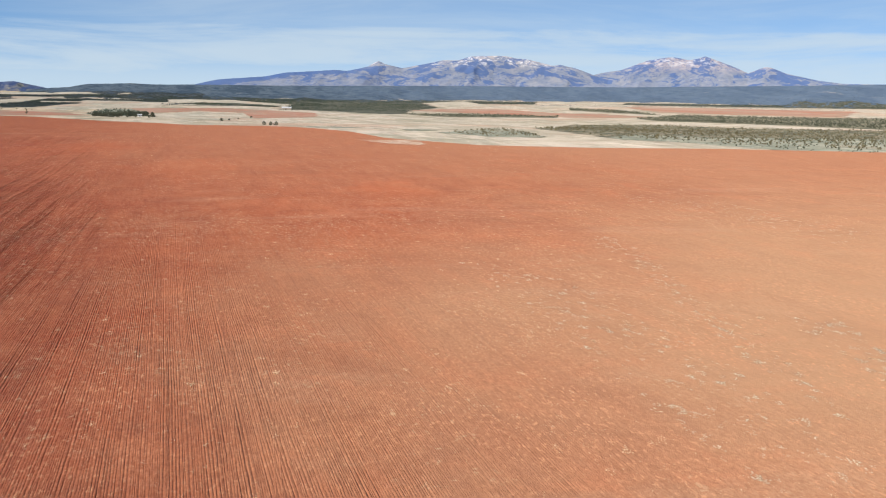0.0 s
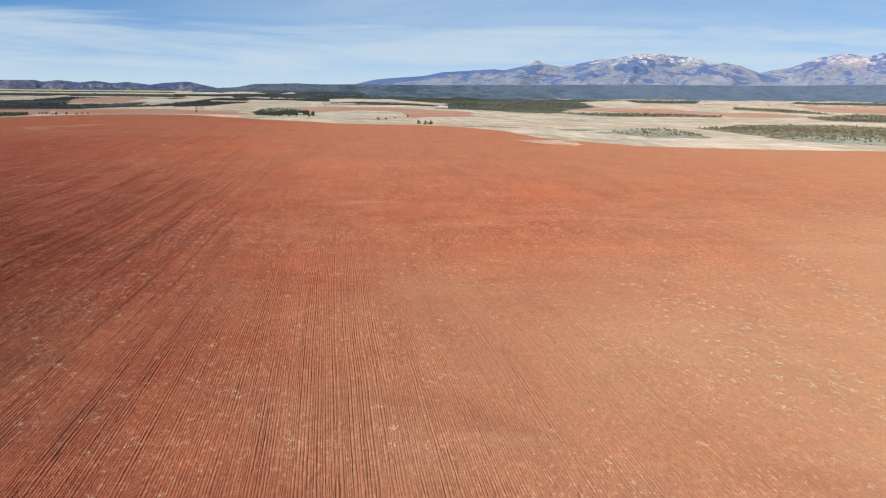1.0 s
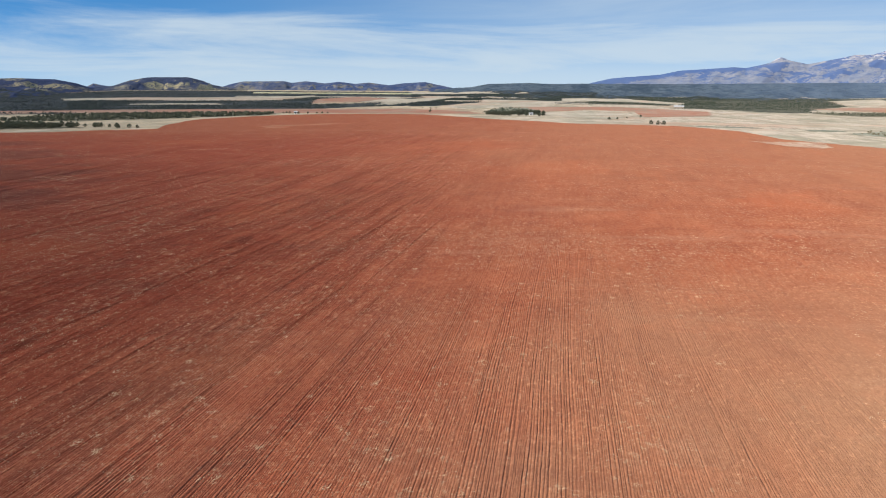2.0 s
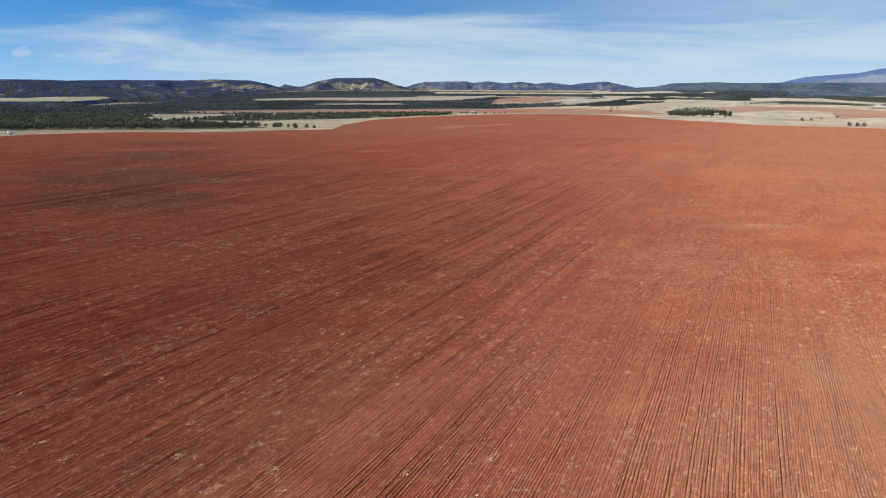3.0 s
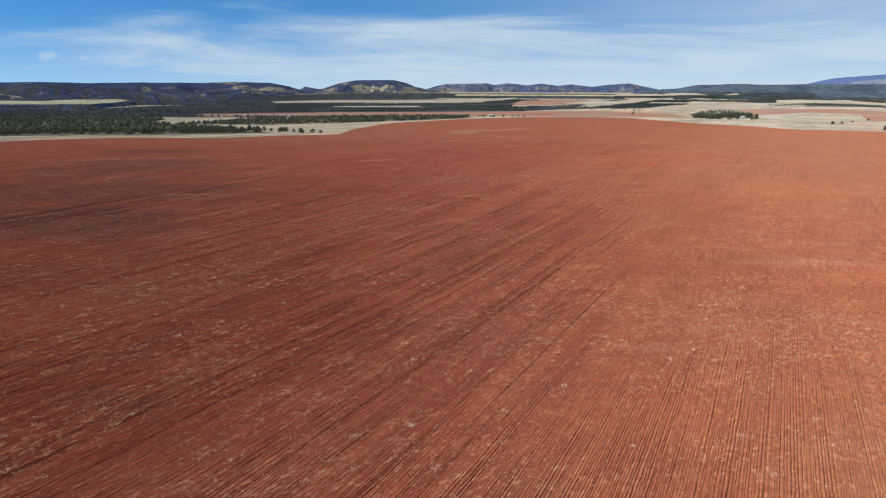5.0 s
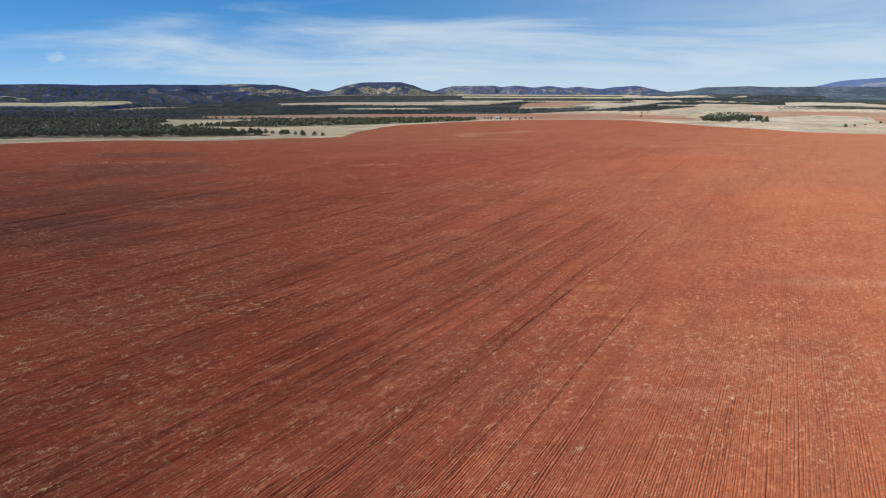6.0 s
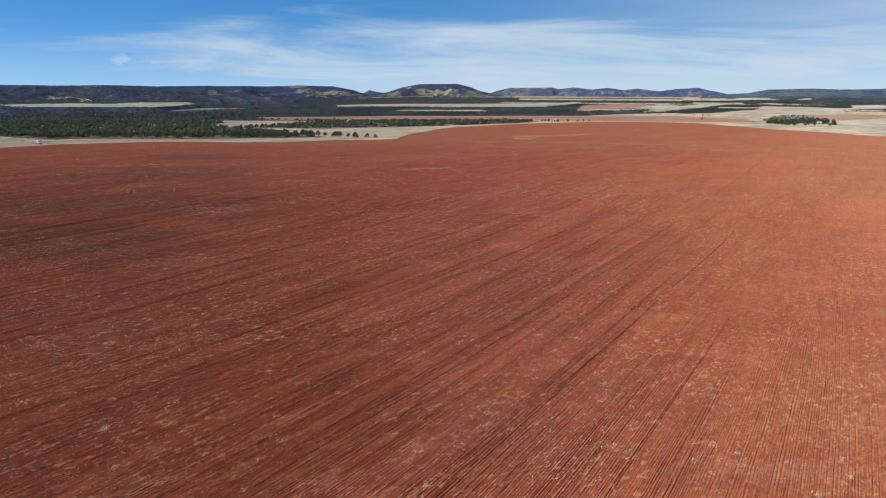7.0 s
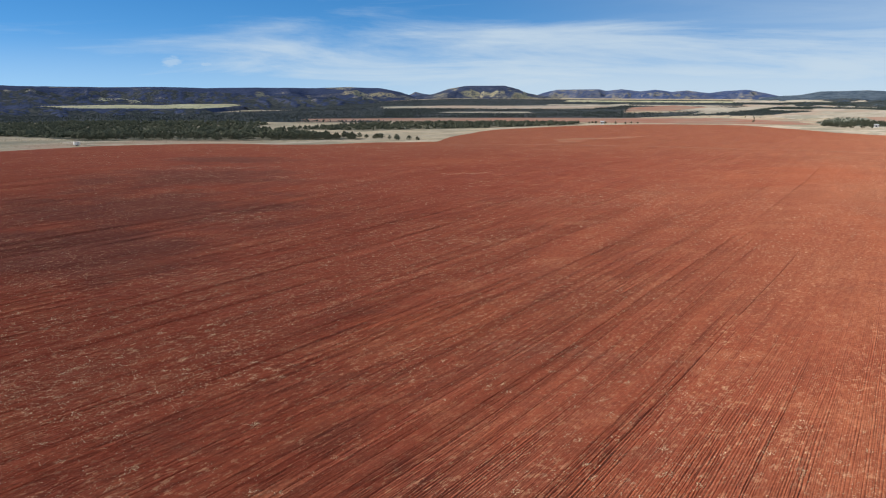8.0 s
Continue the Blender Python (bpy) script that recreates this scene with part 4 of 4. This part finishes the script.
def part(name, bm, material, parent, label=""):
    ob = new(name, finish(name, bm, material))
    ob.parent = parent
    return tagged(ob, label)


def juniper(seed, high):
    """A juniper: short twisted trunk with limbs, and a ragged crown nearly down to the ground."""
    rng = np.random.default_rng(seed)
    tree = new("juniper_tree")
    bm = bmesh.new()
    fork = (rng.normal(0, 0.12), rng.normal(0, 0.12), high * 0.32)
    limb(bm, (0, 0, -0.3), fork, high * 0.045, high * 0.032)
    for i in range(5):
        a = i * math.tau / 5 + rng.uniform(-0.4, 0.4)
        limb(bm, fork, (math.cos(a) * high * 0.24, math.sin(a) * high * 0.24, high * rng.uniform(0.45, 0.75)), high * 0.022, high * 0.008, 5)
    limb(bm, fork, (0, 0, high * 0.9), high * 0.025, high * 0.006, 5)
    part("trunk", bm, BARK, tree, "grey-brown trunk")
    n = 95
    t = rng.uniform(0, 1, n)
    wide = high * 0.46 * np.sin(np.clip(0.35 + t * 0.95, 0, 1.3) * math.pi / 1.32) ** 0.8 * rng.uniform(0.5, 1.12, n)
    a = rng.uniform(0, math.tau, n)
    lobe = 1 + 0.25 * np.sin(a * 3 + seed)
    c = np.stack([wide * lobe * np.cos(a), wide * lobe * np.sin(a), high * (0.13 + 0.83 * t)], -1)
    v, f = clumps(c, high * rng.uniform(0.055, 0.125, n), rng)
    crown = new("crown", mesh_of("crown", v, f, LEAF))
    crown.parent = tree
    return tagged(tree, "dark green juniper tree with a ragged rounded crown", "tree", "junipers at the field's edge")


def scatter(poly, n, seed, patchy=0.0, scale=60.0):
    """Points in the outline, thinned out in gaps."""
    rng = np.random.default_rng(seed)
    xs, ys = [p[0] for p in poly], [p[1] for p in poly]
    out = np.zeros((0, 2))
    while len(out) < n:
        p = np.stack([rng.uniform(min(xs), max(xs), n * 2), rng.uniform(min(ys), max(ys), n * 2)], -1)
        ok = inside(p[:, 0], p[:, 1], poly) & (fbm(p[:, 0] / scale, p[:, 1] / scale, seed, 3) > patchy * rng.uniform(0.6, 1.0, len(p)))
        for c in CLEARINGS:
            ok &= ~inside(p[:, 0], p[:, 1], c)
        out = np.concatenate([out, p[ok]])
    return out[:n]


def woods(name, points, lo, hi, each, material, label, seed):
    """Many far trees as one mass, each of a few ragged clumps over a short trunk."""
    rng = np.random.default_rng(seed)
    n = len(points)
    high = rng.uniform(lo, hi, n) * rng.uniform(0.75, 1.1, n)
    z = top(points[:, 0], points[:, 1])
    cs, rs = [], []
    for i in range(each):
        t = (i + 0.6) / (each + 0.3)
        off = rng.normal(0, 0.19, (n, 2)) * high[:, None] * (1.2 - 0.7 * t)
        cs.append(np.stack([points[:, 0] + off[:, 0], points[:, 1] + off[:, 1], z + high * (0.16 + t * 0.5)], -1))
        rs.append(high * rng.uniform(0.26, 0.40, n) * (1.1 - 0.35 * t))
    v, f = clumps(np.concatenate(cs), np.concatenate(rs), rng, each > 3)
    return tagged(new(name, mesh_of(name, v, f, material)), label, "woods", kind="stuff")


kinds = [juniper(100 + i, 1.0) for i in range(6)]


def plant(points, lo, hi, seed):
    rng = np.random.default_rng(seed)
    z = top(points[:, 0], points[:, 1])
    for (x, y), zz in zip(points, z):
        s = rng.uniform(lo, hi)
        o = copy_thing(kinds[rng.integers(6)], pose(x, y, zz + 0.2, 0, 0, rng.uniform(0, 360)))
        o.scale = (s * rng.uniform(0.9, 1.15), s * rng.uniform(0.9, 1.15), s)


front = scatter(W_FRONT, 2600, 5, 0.46, 40)
dist = np.hypot(front[:, 0] + 10, front[:, 1] - 100)
order = np.argsort(dist)
front = front[order]
plant(front[:170], 2.2, 3.8, 6)
woods("juniper_woods", front[170:], 2.8, 4.6, 6, LEAF, "dense dark juniper woods behind the field", 7)
woods("juniper_woods", scatter(W_SIDE, 520, 58, 0.35, 40), 2.6, 4.4, 5, LEAF, "dense dark juniper woods at the grass's edge", 59)
woods("juniper_woods", scatter(W_STRIP, 1100, 8, 0.3, 30), 2.4, 4.2, 5, LEAF, "narrow strip of juniper woods", 9)
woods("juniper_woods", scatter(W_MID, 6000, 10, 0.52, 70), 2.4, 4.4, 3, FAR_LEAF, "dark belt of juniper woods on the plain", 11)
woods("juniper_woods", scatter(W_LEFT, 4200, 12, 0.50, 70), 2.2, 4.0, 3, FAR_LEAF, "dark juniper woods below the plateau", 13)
woods("juniper_woods", scatter(W_EAST, 10000, 14, 0.52, 100), 2.4, 4.2, 2, MID_LEAF, "green juniper woods before the foothills", 15)
woods("scrub", scatter(S_TWO, 3600, 16, 0.3, 40), 1.4, 3.0, 3, BRUSH, "brown-olive scrub oak in a broad belt", 17)
woods("scrub", scatter(S_ONE, 160, 18, 0.2, 30), 1.0, 2.2, 3, BRUSH, "low dark bushes in the sagebrush", 19)
woods("scrub", scatter(S_THREE, 2600, 20, 0.4, 60), 2.5, 4.5, 3, LEAF, "green scrub and junipers in a belt", 21)
woods("scrub", scatter(S_FOUR + [], 500, 22, 0.3), 3, 5, 2, LEAF, "green belt between fields", 23)
woods("scrub", scatter(BELT, 500, 24, 0.4), 3, 5, 2, LEAF, "green belt between fields", 25)
grove = scatter(GROVE, 80, 26, 0.4, 40)
plant(grove, 3.0, 5.5, 27)
woods("scrub", scatter(GROVE_BACK, 420, 48, 0.4, 60), 2.0, 4.5, 3, MID_LEAF, "grey-green trees and brush behind the farmstead", 49)
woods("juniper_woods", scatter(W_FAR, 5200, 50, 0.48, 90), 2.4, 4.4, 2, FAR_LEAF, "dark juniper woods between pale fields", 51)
woods("scrub", scatter(BELT_N, 420, 52, 0.3, 60), 2.5, 5.0, 2, MID_LEAF, "green belt of scrub across a pale field", 53)
PLAIN_TREES = [(-348, 1965), (-346, 2011), (-292, 1647), (-309, 1748), (-443, 2033), (-581, 1928), (8, 1091), (19, 1186), (37, 1304), (31, 765), (35, 742), (39, 743), (0, 1028), (-411, 2070), (-378, 2040), (-364, 2046),
               (-366, 1131), (-358, 1118), (-350, 1105), (-338, 1100), (-330, 1108), (-322, 1116), (-331, 1190), (-326, 1150)]
lone = np.array(PLAIN_TREES + [(-346, 553), (-340, 551), (-331, 549), (-326, 551), (-320, 557), (-316, 555), (-322, 565), (-318, 572), (-321, 584), (-315, 588), (-319, 596), (-313, 600), (-310, 606), (-324, 610), (-277, 572), (-304, 597), (-297, 590), (-288, 583), (-281, 580), (-272, 576), (-268, 578), (-283, 582), (-302, 596), (-298, 584)], float)
plant(lone, 1.9, 3.1, 28)
for tree in kinds:
    for o in (*tree.children, tree):
        bpy.data.objects.remove(o)

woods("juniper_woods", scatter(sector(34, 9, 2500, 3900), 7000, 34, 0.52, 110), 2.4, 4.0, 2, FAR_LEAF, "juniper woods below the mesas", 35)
woods("juniper_woods", scatter(sector(10, -6, 2430, 3300), 5500, 36, 0.52, 110), 2.4, 4.0, 2, MID_LEAF, "juniper woods before the foothills", 37)
woods("scrub", scatter([(-350, 430), (-335, 485), (-300, 505), (-290, 560), (-330, 545), (-345, 520), (-430, 500), (-600, 480), (-600, 380), (-345, 330)], 2600, 40, 0.45, 18), 0.25, 0.8, 3, DRY_BRUSH, "low brown bushes in the dry grass by the field", 41)
woods("scrub", scatter([(-320, 2410), (-240, 2500), (-200, 2440), (-240, 2230), (-330, 2200), (-380, 2281)], 160, 54, 0.5, 50), 1.5, 3.0, 2, MID_LEAF, "thin lines of brush on a pale field", 55)
woods("scrub", scatter([(60, 724), (96, 790), (141, 660), (128, 620), (60, 680)], 320, 56, 0.45, 22), 0.2, 0.55, 5, SAGE_LEAF, "grey-green sage tufts in pale grass", 57)
woods("scrub", scatter(S_TWO_LOW, 1500, 38, 0.35, 26), 0.8, 1.9, 3, LEAF, "dark bushes in the sagebrush", 39)
woods("juniper_woods", scatter(sector(53, 34, 2430, 3600), 2600, 32, 0.5, 160), 3, 5, 1, FAR_LEAF, "dark juniper woods on the plateau", 33)

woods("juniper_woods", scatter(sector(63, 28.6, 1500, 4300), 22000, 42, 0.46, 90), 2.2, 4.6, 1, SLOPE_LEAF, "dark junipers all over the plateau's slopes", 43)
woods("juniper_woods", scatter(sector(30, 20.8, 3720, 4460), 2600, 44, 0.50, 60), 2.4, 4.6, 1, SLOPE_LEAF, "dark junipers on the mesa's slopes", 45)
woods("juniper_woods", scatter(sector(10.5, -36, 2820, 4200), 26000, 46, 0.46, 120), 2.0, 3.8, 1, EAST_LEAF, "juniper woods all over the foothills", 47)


# ---- straw left on the field ----
def drifts(n, box, seed):
    """Points in a box, gathered into drifts along the rows."""
    rng = np.random.default_rng(seed)
    x0, x1, y0, y1 = box
    p = np.stack([rng.uniform(x0, x1, n * 8), rng.uniform(y0, y1, n * 8)], -1)
    across = p[:, 0] + LEAN_Y * (p[:, 1] - 300)
    drift = fbm(across / 9, p[:, 1] / 24, 91, 4) + 0.35 * (fbm(across / 45, p[:, 1] / 80, 95, 2) - 0.5) + 0.25 * (fbm(across / 2.5, p[:, 1] / 14, 97, 2) - 0.5)
    return p[rng.uniform(0.30, 0.85, len(p)) < drift][:n]


def straw_tufts(name, p, seed, blades, size, label, material, lean=0.75, spread=0.17, broad=1.0):
    """Loose tufts of old stubble: each a handful of thin blades lying and leaning outwards from its root."""
    rng = np.random.default_rng(seed)
    big = size * rng.uniform(0.45, 1.15, len(p)) ** 1.6
    k = np.maximum(2, (blades * rng.uniform(0.3, 1.3, len(p)) * np.sqrt(big / size)).astype(int))
    c, big = np.repeat(p, k, 0), np.repeat(big, k)
    m = len(c)
    c = c + rng.normal(0, spread, (m, 2)) * big[:, None] * np.array([0.9, 1.7])
    a, rise = rng.uniform(0, math.tau, m), rng.uniform(0.02, lean, m)
    ln, wd = rng.uniform(0.05, 0.15, m) * big, rng.uniform(0.011, 0.026, m) * big * broad
    ux, uy = np.cos(a), np.sin(a)
    z = swell(c[:, 0], c[:, 1]) + 0.012
    foot = np.stack([c[:, 0], c[:, 1], z], -1)
    side = np.stack([-uy * wd, ux * wd, 0 * wd], -1)
    knee = foot + np.stack([ux * ln * 0.55, uy * ln * 0.55, ln * rise * 0.6], -1)
    tip = foot + np.stack([ux * ln, uy * ln, ln * rise * rng.uniform(0.2, 1.1, m)], -1)
    v = np.stack([foot, knee - side, knee + side, tip], 1).reshape(-1, 3)
    i = 4 * np.arange(m)[:, None]
    f = np.concatenate([i + np.array([[0, 2, 1]]), i + np.array([[1, 2, 3]])])
    return tagged(new(name, mesh_of(name, v, f, material)), label, "straw", kind="stuff")


PALE_STRAW = "pale yellow straw scraps strewn over red soil"
straw_tufts("straw_scraps", drifts(22000, (-115, 50, 40, 175), 61), 71, 6, 0.72, PALE_STRAW, STRAW, 0.75, 0.17, 1.5)
straw_tufts("straw_scraps", drifts(2400, (-115, 55, 40, 190), 63), 73, 26, 1.1, PALE_STRAW, STRAW, 0.75, 0.15, 1.6)
straw_tufts("straw_scraps", drifts(28000, (-200, 115, 160, 330), 62), 72, 5, 0.95, PALE_STRAW, STRAW, 0.75, 0.14, 2.6)
straw_tufts("straw_scraps", drifts(6000, (-290, 130, 300, 520), 64), 74, 6, 1.5, PALE_STRAW, STRAW, 0.75, 0.15, 2.2)
straw_tufts("straw_scraps", drifts(34000, (-125, 30, 80, 215), 66), 76, 2, 0.75, "single straws lying all over the red soil", STRAW, 0.5, 0.3, 2.2)
for poly, n, size in (([(31, 130), (31, 93), (30, 64), (31, 45), (38, 45), (42, 75), (41, 114)], 300, 1.5), ([(42, 58), (44, 76), (48, 97), (57, 150), (62, 146), (51, 96), (46, 70)], 230, 1.6),
                      ([(50, 62), (53, 76), (57, 92), (62, 90), (56, 70)], 90, 1.9), ([(82, 214), (92, 168), (93, 134), (108, 148), (104, 195)], 520, 1.2),
                      ([(-18, 176), (-6, 190), (-4, 156), (-13, 140)], 300, 0.9), ([(-80, 165), (-94, 200), (-97, 238), (-77, 264), (-60, 236), (-67, 206), (-70, 182), (-68, 160)], 4600, 0.7),
                      ([(-228, 330), (-192, 358), (-188, 350), (-222, 322)], 400, 1.4), ([(-140, 262), (-125, 263), (-119, 255), (-131, 250)], 260, 1.2), ([(-18, 202), (-1, 200), (0, 161), (-17, 170)], 900, 0.7), ([(-139, 356), (-129, 367), (-126, 363), (-136, 352)], 110, 1.6)):
    dry = poly[0][0] > 20
    straw_tufts("straw_scraps", scatter(poly, n, 80 + n, 0.25, 9.0), 90 + n, 22 if dry else 9, size, "dense drift of pale straw on red soil", BLEACHED if dry else STRAW, 0.3 if dry else 0.75, 0.11 if dry else 0.17, 1.5)


def rut(ax, ay, bx, by, half, label):
    """The mark of one wheel: a pressed groove between two low pushed-up banks."""
    n = 160
    t = np.linspace(0, 1, n)
    key = int(abs(ax * 10))
    x, y = ax + (bx - ax) * t, ay + (by - ay) * t
    x = x + 0.8 * (vnoise(t * 5, t * 0, key + 3) - 0.5)
    tall = (0.5 + 1.0 * vnoise(t * 40, t * 0, key + 5)) * ease(t * 8) * ease((1 - t) * 6)
    prof = ((-2.6, -0.05), (-1.4, 0.016), (-0.5, -0.014), (0.5, -0.014), (1.4, 0.015), (2.6, -0.05))
    v = np.stack([np.stack([x + o * half, y, swell(x, y) + np.where(h > 0, h * tall, h)], -1) for o, h in prof], 1)
    lanes = np.stack([np.stack([x + o * half + LEAN_Y * (y - 300), y], -1) for o, h in prof], 1)
    ob = new("wheel_track", mesh_of("wheel_track", v.reshape(-1, 3), grid_faces(n, len(prof)), SOIL, lanes=lanes.reshape(-1, 2)))
    return tagged(ob, label, "wheel track", kind="structure")


# the one plain track, then fainter ones at small angles to the rows
rut(1.7, 20, 10.3, 230, 0.13, "single narrow machine track pressed into red soil")
for ax, ay, bx, by in ((0.3, 30, 0.0, 175), (-11.6, 40, -10.8, 130), (-33.4, 90, -32.6, 185), (-14.9, 100, -14.8, 190), (14.2, 60, 11.0, 170), (12.6, 70, 14.9, 160),
                       (18.4, 75, 21.2, 140), (-47.5, 95, -45.0, 160), (-18.2, 60, -19.4, 175), (-62.0, 120, -60.0, 200), (-5.0, 110, -9.6, 260)):
    rut(ax, ay, bx, by, 0.14, "faint wheel mark along the drilled rows")


# ---- farm buildings and the trailer by the field ----
def box(bm, cx, cy, cz, sx, sy, sz, bevel=0.02):
    made = bmesh.ops.create_cube(bm, size=1.0, matrix=Matrix.Translation((cx, cy, cz)) @ Matrix.Diagonal((sx, sy, sz, 1)))
    edges = list({e for v in made["verts"] for e in v.link_edges})
    bmesh.ops.bevel(bm, geom=edges, offset=bevel, segments=1, affect="EDGES")


def single(cx, cy, cz, sx, sy, sz, bevel=0.02):
    bm = bmesh.new()
    box(bm, cx, cy, cz, sx, sy, sz, bevel)
    return bm


def gable(w, d, h, rise, over=0.4, thick=0.15):
    """A pitched roof with eaves, ridge along x."""
    bm = bmesh.new()
    x, y = w / 2 + over, d / 2 + over
    drop = rise * over / (d / 2)
    outer = [(-y, h - drop), (0, h + rise), (y, h - drop)]
    inner = [(y, h - drop - thick), (0, h + rise - thick), (-y, h - drop - thick)]
    ends = [[bm.verts.new((sx, py, pz)) for py, pz in outer + inner] for sx in (-x, x)]
    for i in range(6):
        j = (i + 1) % 6
        bm.faces.new((ends[0][i], ends[0][j], ends[1][j], ends[1][i]))
    bm.faces.new(ends[0])
    bm.faces.new(list(reversed(ends[1])))
    return bm


def building(name, x, y, turn, w, d, h, rise, walls, roof, label, category, windows=2):
    """A small gabled building with walls, roof, a door and windows."""
    thing = new(name)
    bm = bmesh.new()
    gab = [(-d / 2, -0.4), (d / 2, -0.4), (d / 2, h), (0, h + rise - 0.16), (-d / 2, h)]
    ends = [[bm.verts.new((sx, py, pz)) for py, pz in gab] for sx in (-w / 2, w / 2)]
    for i in range(5):
        bm.faces.new((ends[0][i], ends[0][(i + 1) % 5], ends[1][(i + 1) % 5], ends[1][i]))
    bm.faces.new(ends[0])
    bm.faces.new(list(reversed(ends[1])))
    part("wall", bm, walls, thing)
    part("roof", gable(w, d, h, rise), roof, thing, "pale metal roof")
    part("door", single(-w * 0.1, -d / 2 - 0.03, 1.0, 0.95, 0.08, 2.0), DARK, thing, "dark door")
    for i in range(windows):
        wx = w * (-0.36 + 0.72 * i / max(1, windows - 1))
        win = part("window", single(wx, -d / 2 - 0.03, 1.5, 1.2, 0.08, 1.0), DARK, thing, "dark window")
        part("frame", single(wx, -d / 2 - 0.05, 0.95, 1.4, 0.14, 0.08), WHITE, win)
    thing.matrix_basis = pose(x, y, float(top(np.array(x, float), np.array(y, float))) + 0.45, 0, 0, turn)
    return tagged(thing, label, category)


building("farmhouse", -100, 1318, 15, 4.6, 3.4, 2.1, 1.0, WHITE, TIN, "white farmhouse beside a grove of trees", "house", 3)
building("barn", 138, 2205, -5, 20, 10, 4.0, 2.6, WALLTAN, TIN, "long barn with a pale metal roof", "barn", 3)
building("farm_shed", -344, 1108, 20, 3.4, 2.6, 2.0, 0.7, WHITE, TIN, "small white shed at the end of the woods", "shed", 2)


def trailer(x, y, turn):
    """A white box trailer on two wheels with a drawbar."""
    thing = new("box_trailer")
    part("body", single(0, 0, 1.15, 2.5, 1.6, 1.3, 0.06), WHITE, thing, "white sheet-metal box")
    part("roof", single(0, 0, 1.82, 2.54, 1.64, 0.05), WHITE, thing)
    part("door", single(1.26, 0, 1.15, 0.05, 1.0, 1.1), TIN, thing, "grey rear door")
    part("window", single(0.3, -0.81, 1.35, 0.6, 0.04, 0.35), DARK, thing, "dark window")
    part("chassis", single(-0.3, 0, 0.45, 3.2, 0.8, 0.1), RUBBER, thing)
    part("drawbar", single(-2.2, 0, 0.45, 0.8, 0.1, 0.1), RUBBER, thing)
    for side in (-1, 1):
        bm = bmesh.new()
        bmesh.ops.create_cone(bm, cap_ends=True, segments=16, radius1=0.36, radius2=0.36, depth=0.24, matrix=Matrix.Translation((0.1, side * 0.78, 0.34)) @ Matrix.Rotation(radians(90), 4, "X"))
        wheel = part("wheel", bm, RUBBER, thing, "black tyre")
        bm = bmesh.new()
        bmesh.ops.create_cone(bm, cap_ends=True, segments=12, radius1=0.2, radius2=0.17, depth=0.27, matrix=Matrix.Translation((0.1, side * 0.78, 0.34)) @ Matrix.Rotation(radians(90), 4, "X"))
        part("rim", bm, TIN, wheel)
    thing.matrix_basis = pose(x, y, float(terrain(np.array(x, float), np.array(y, float))) + 0.02, 0, 0, turn)
    return tagged(thing, "white box trailer parked in dry grass beside the field", "trailer")


trailer(-350, 425, 60)
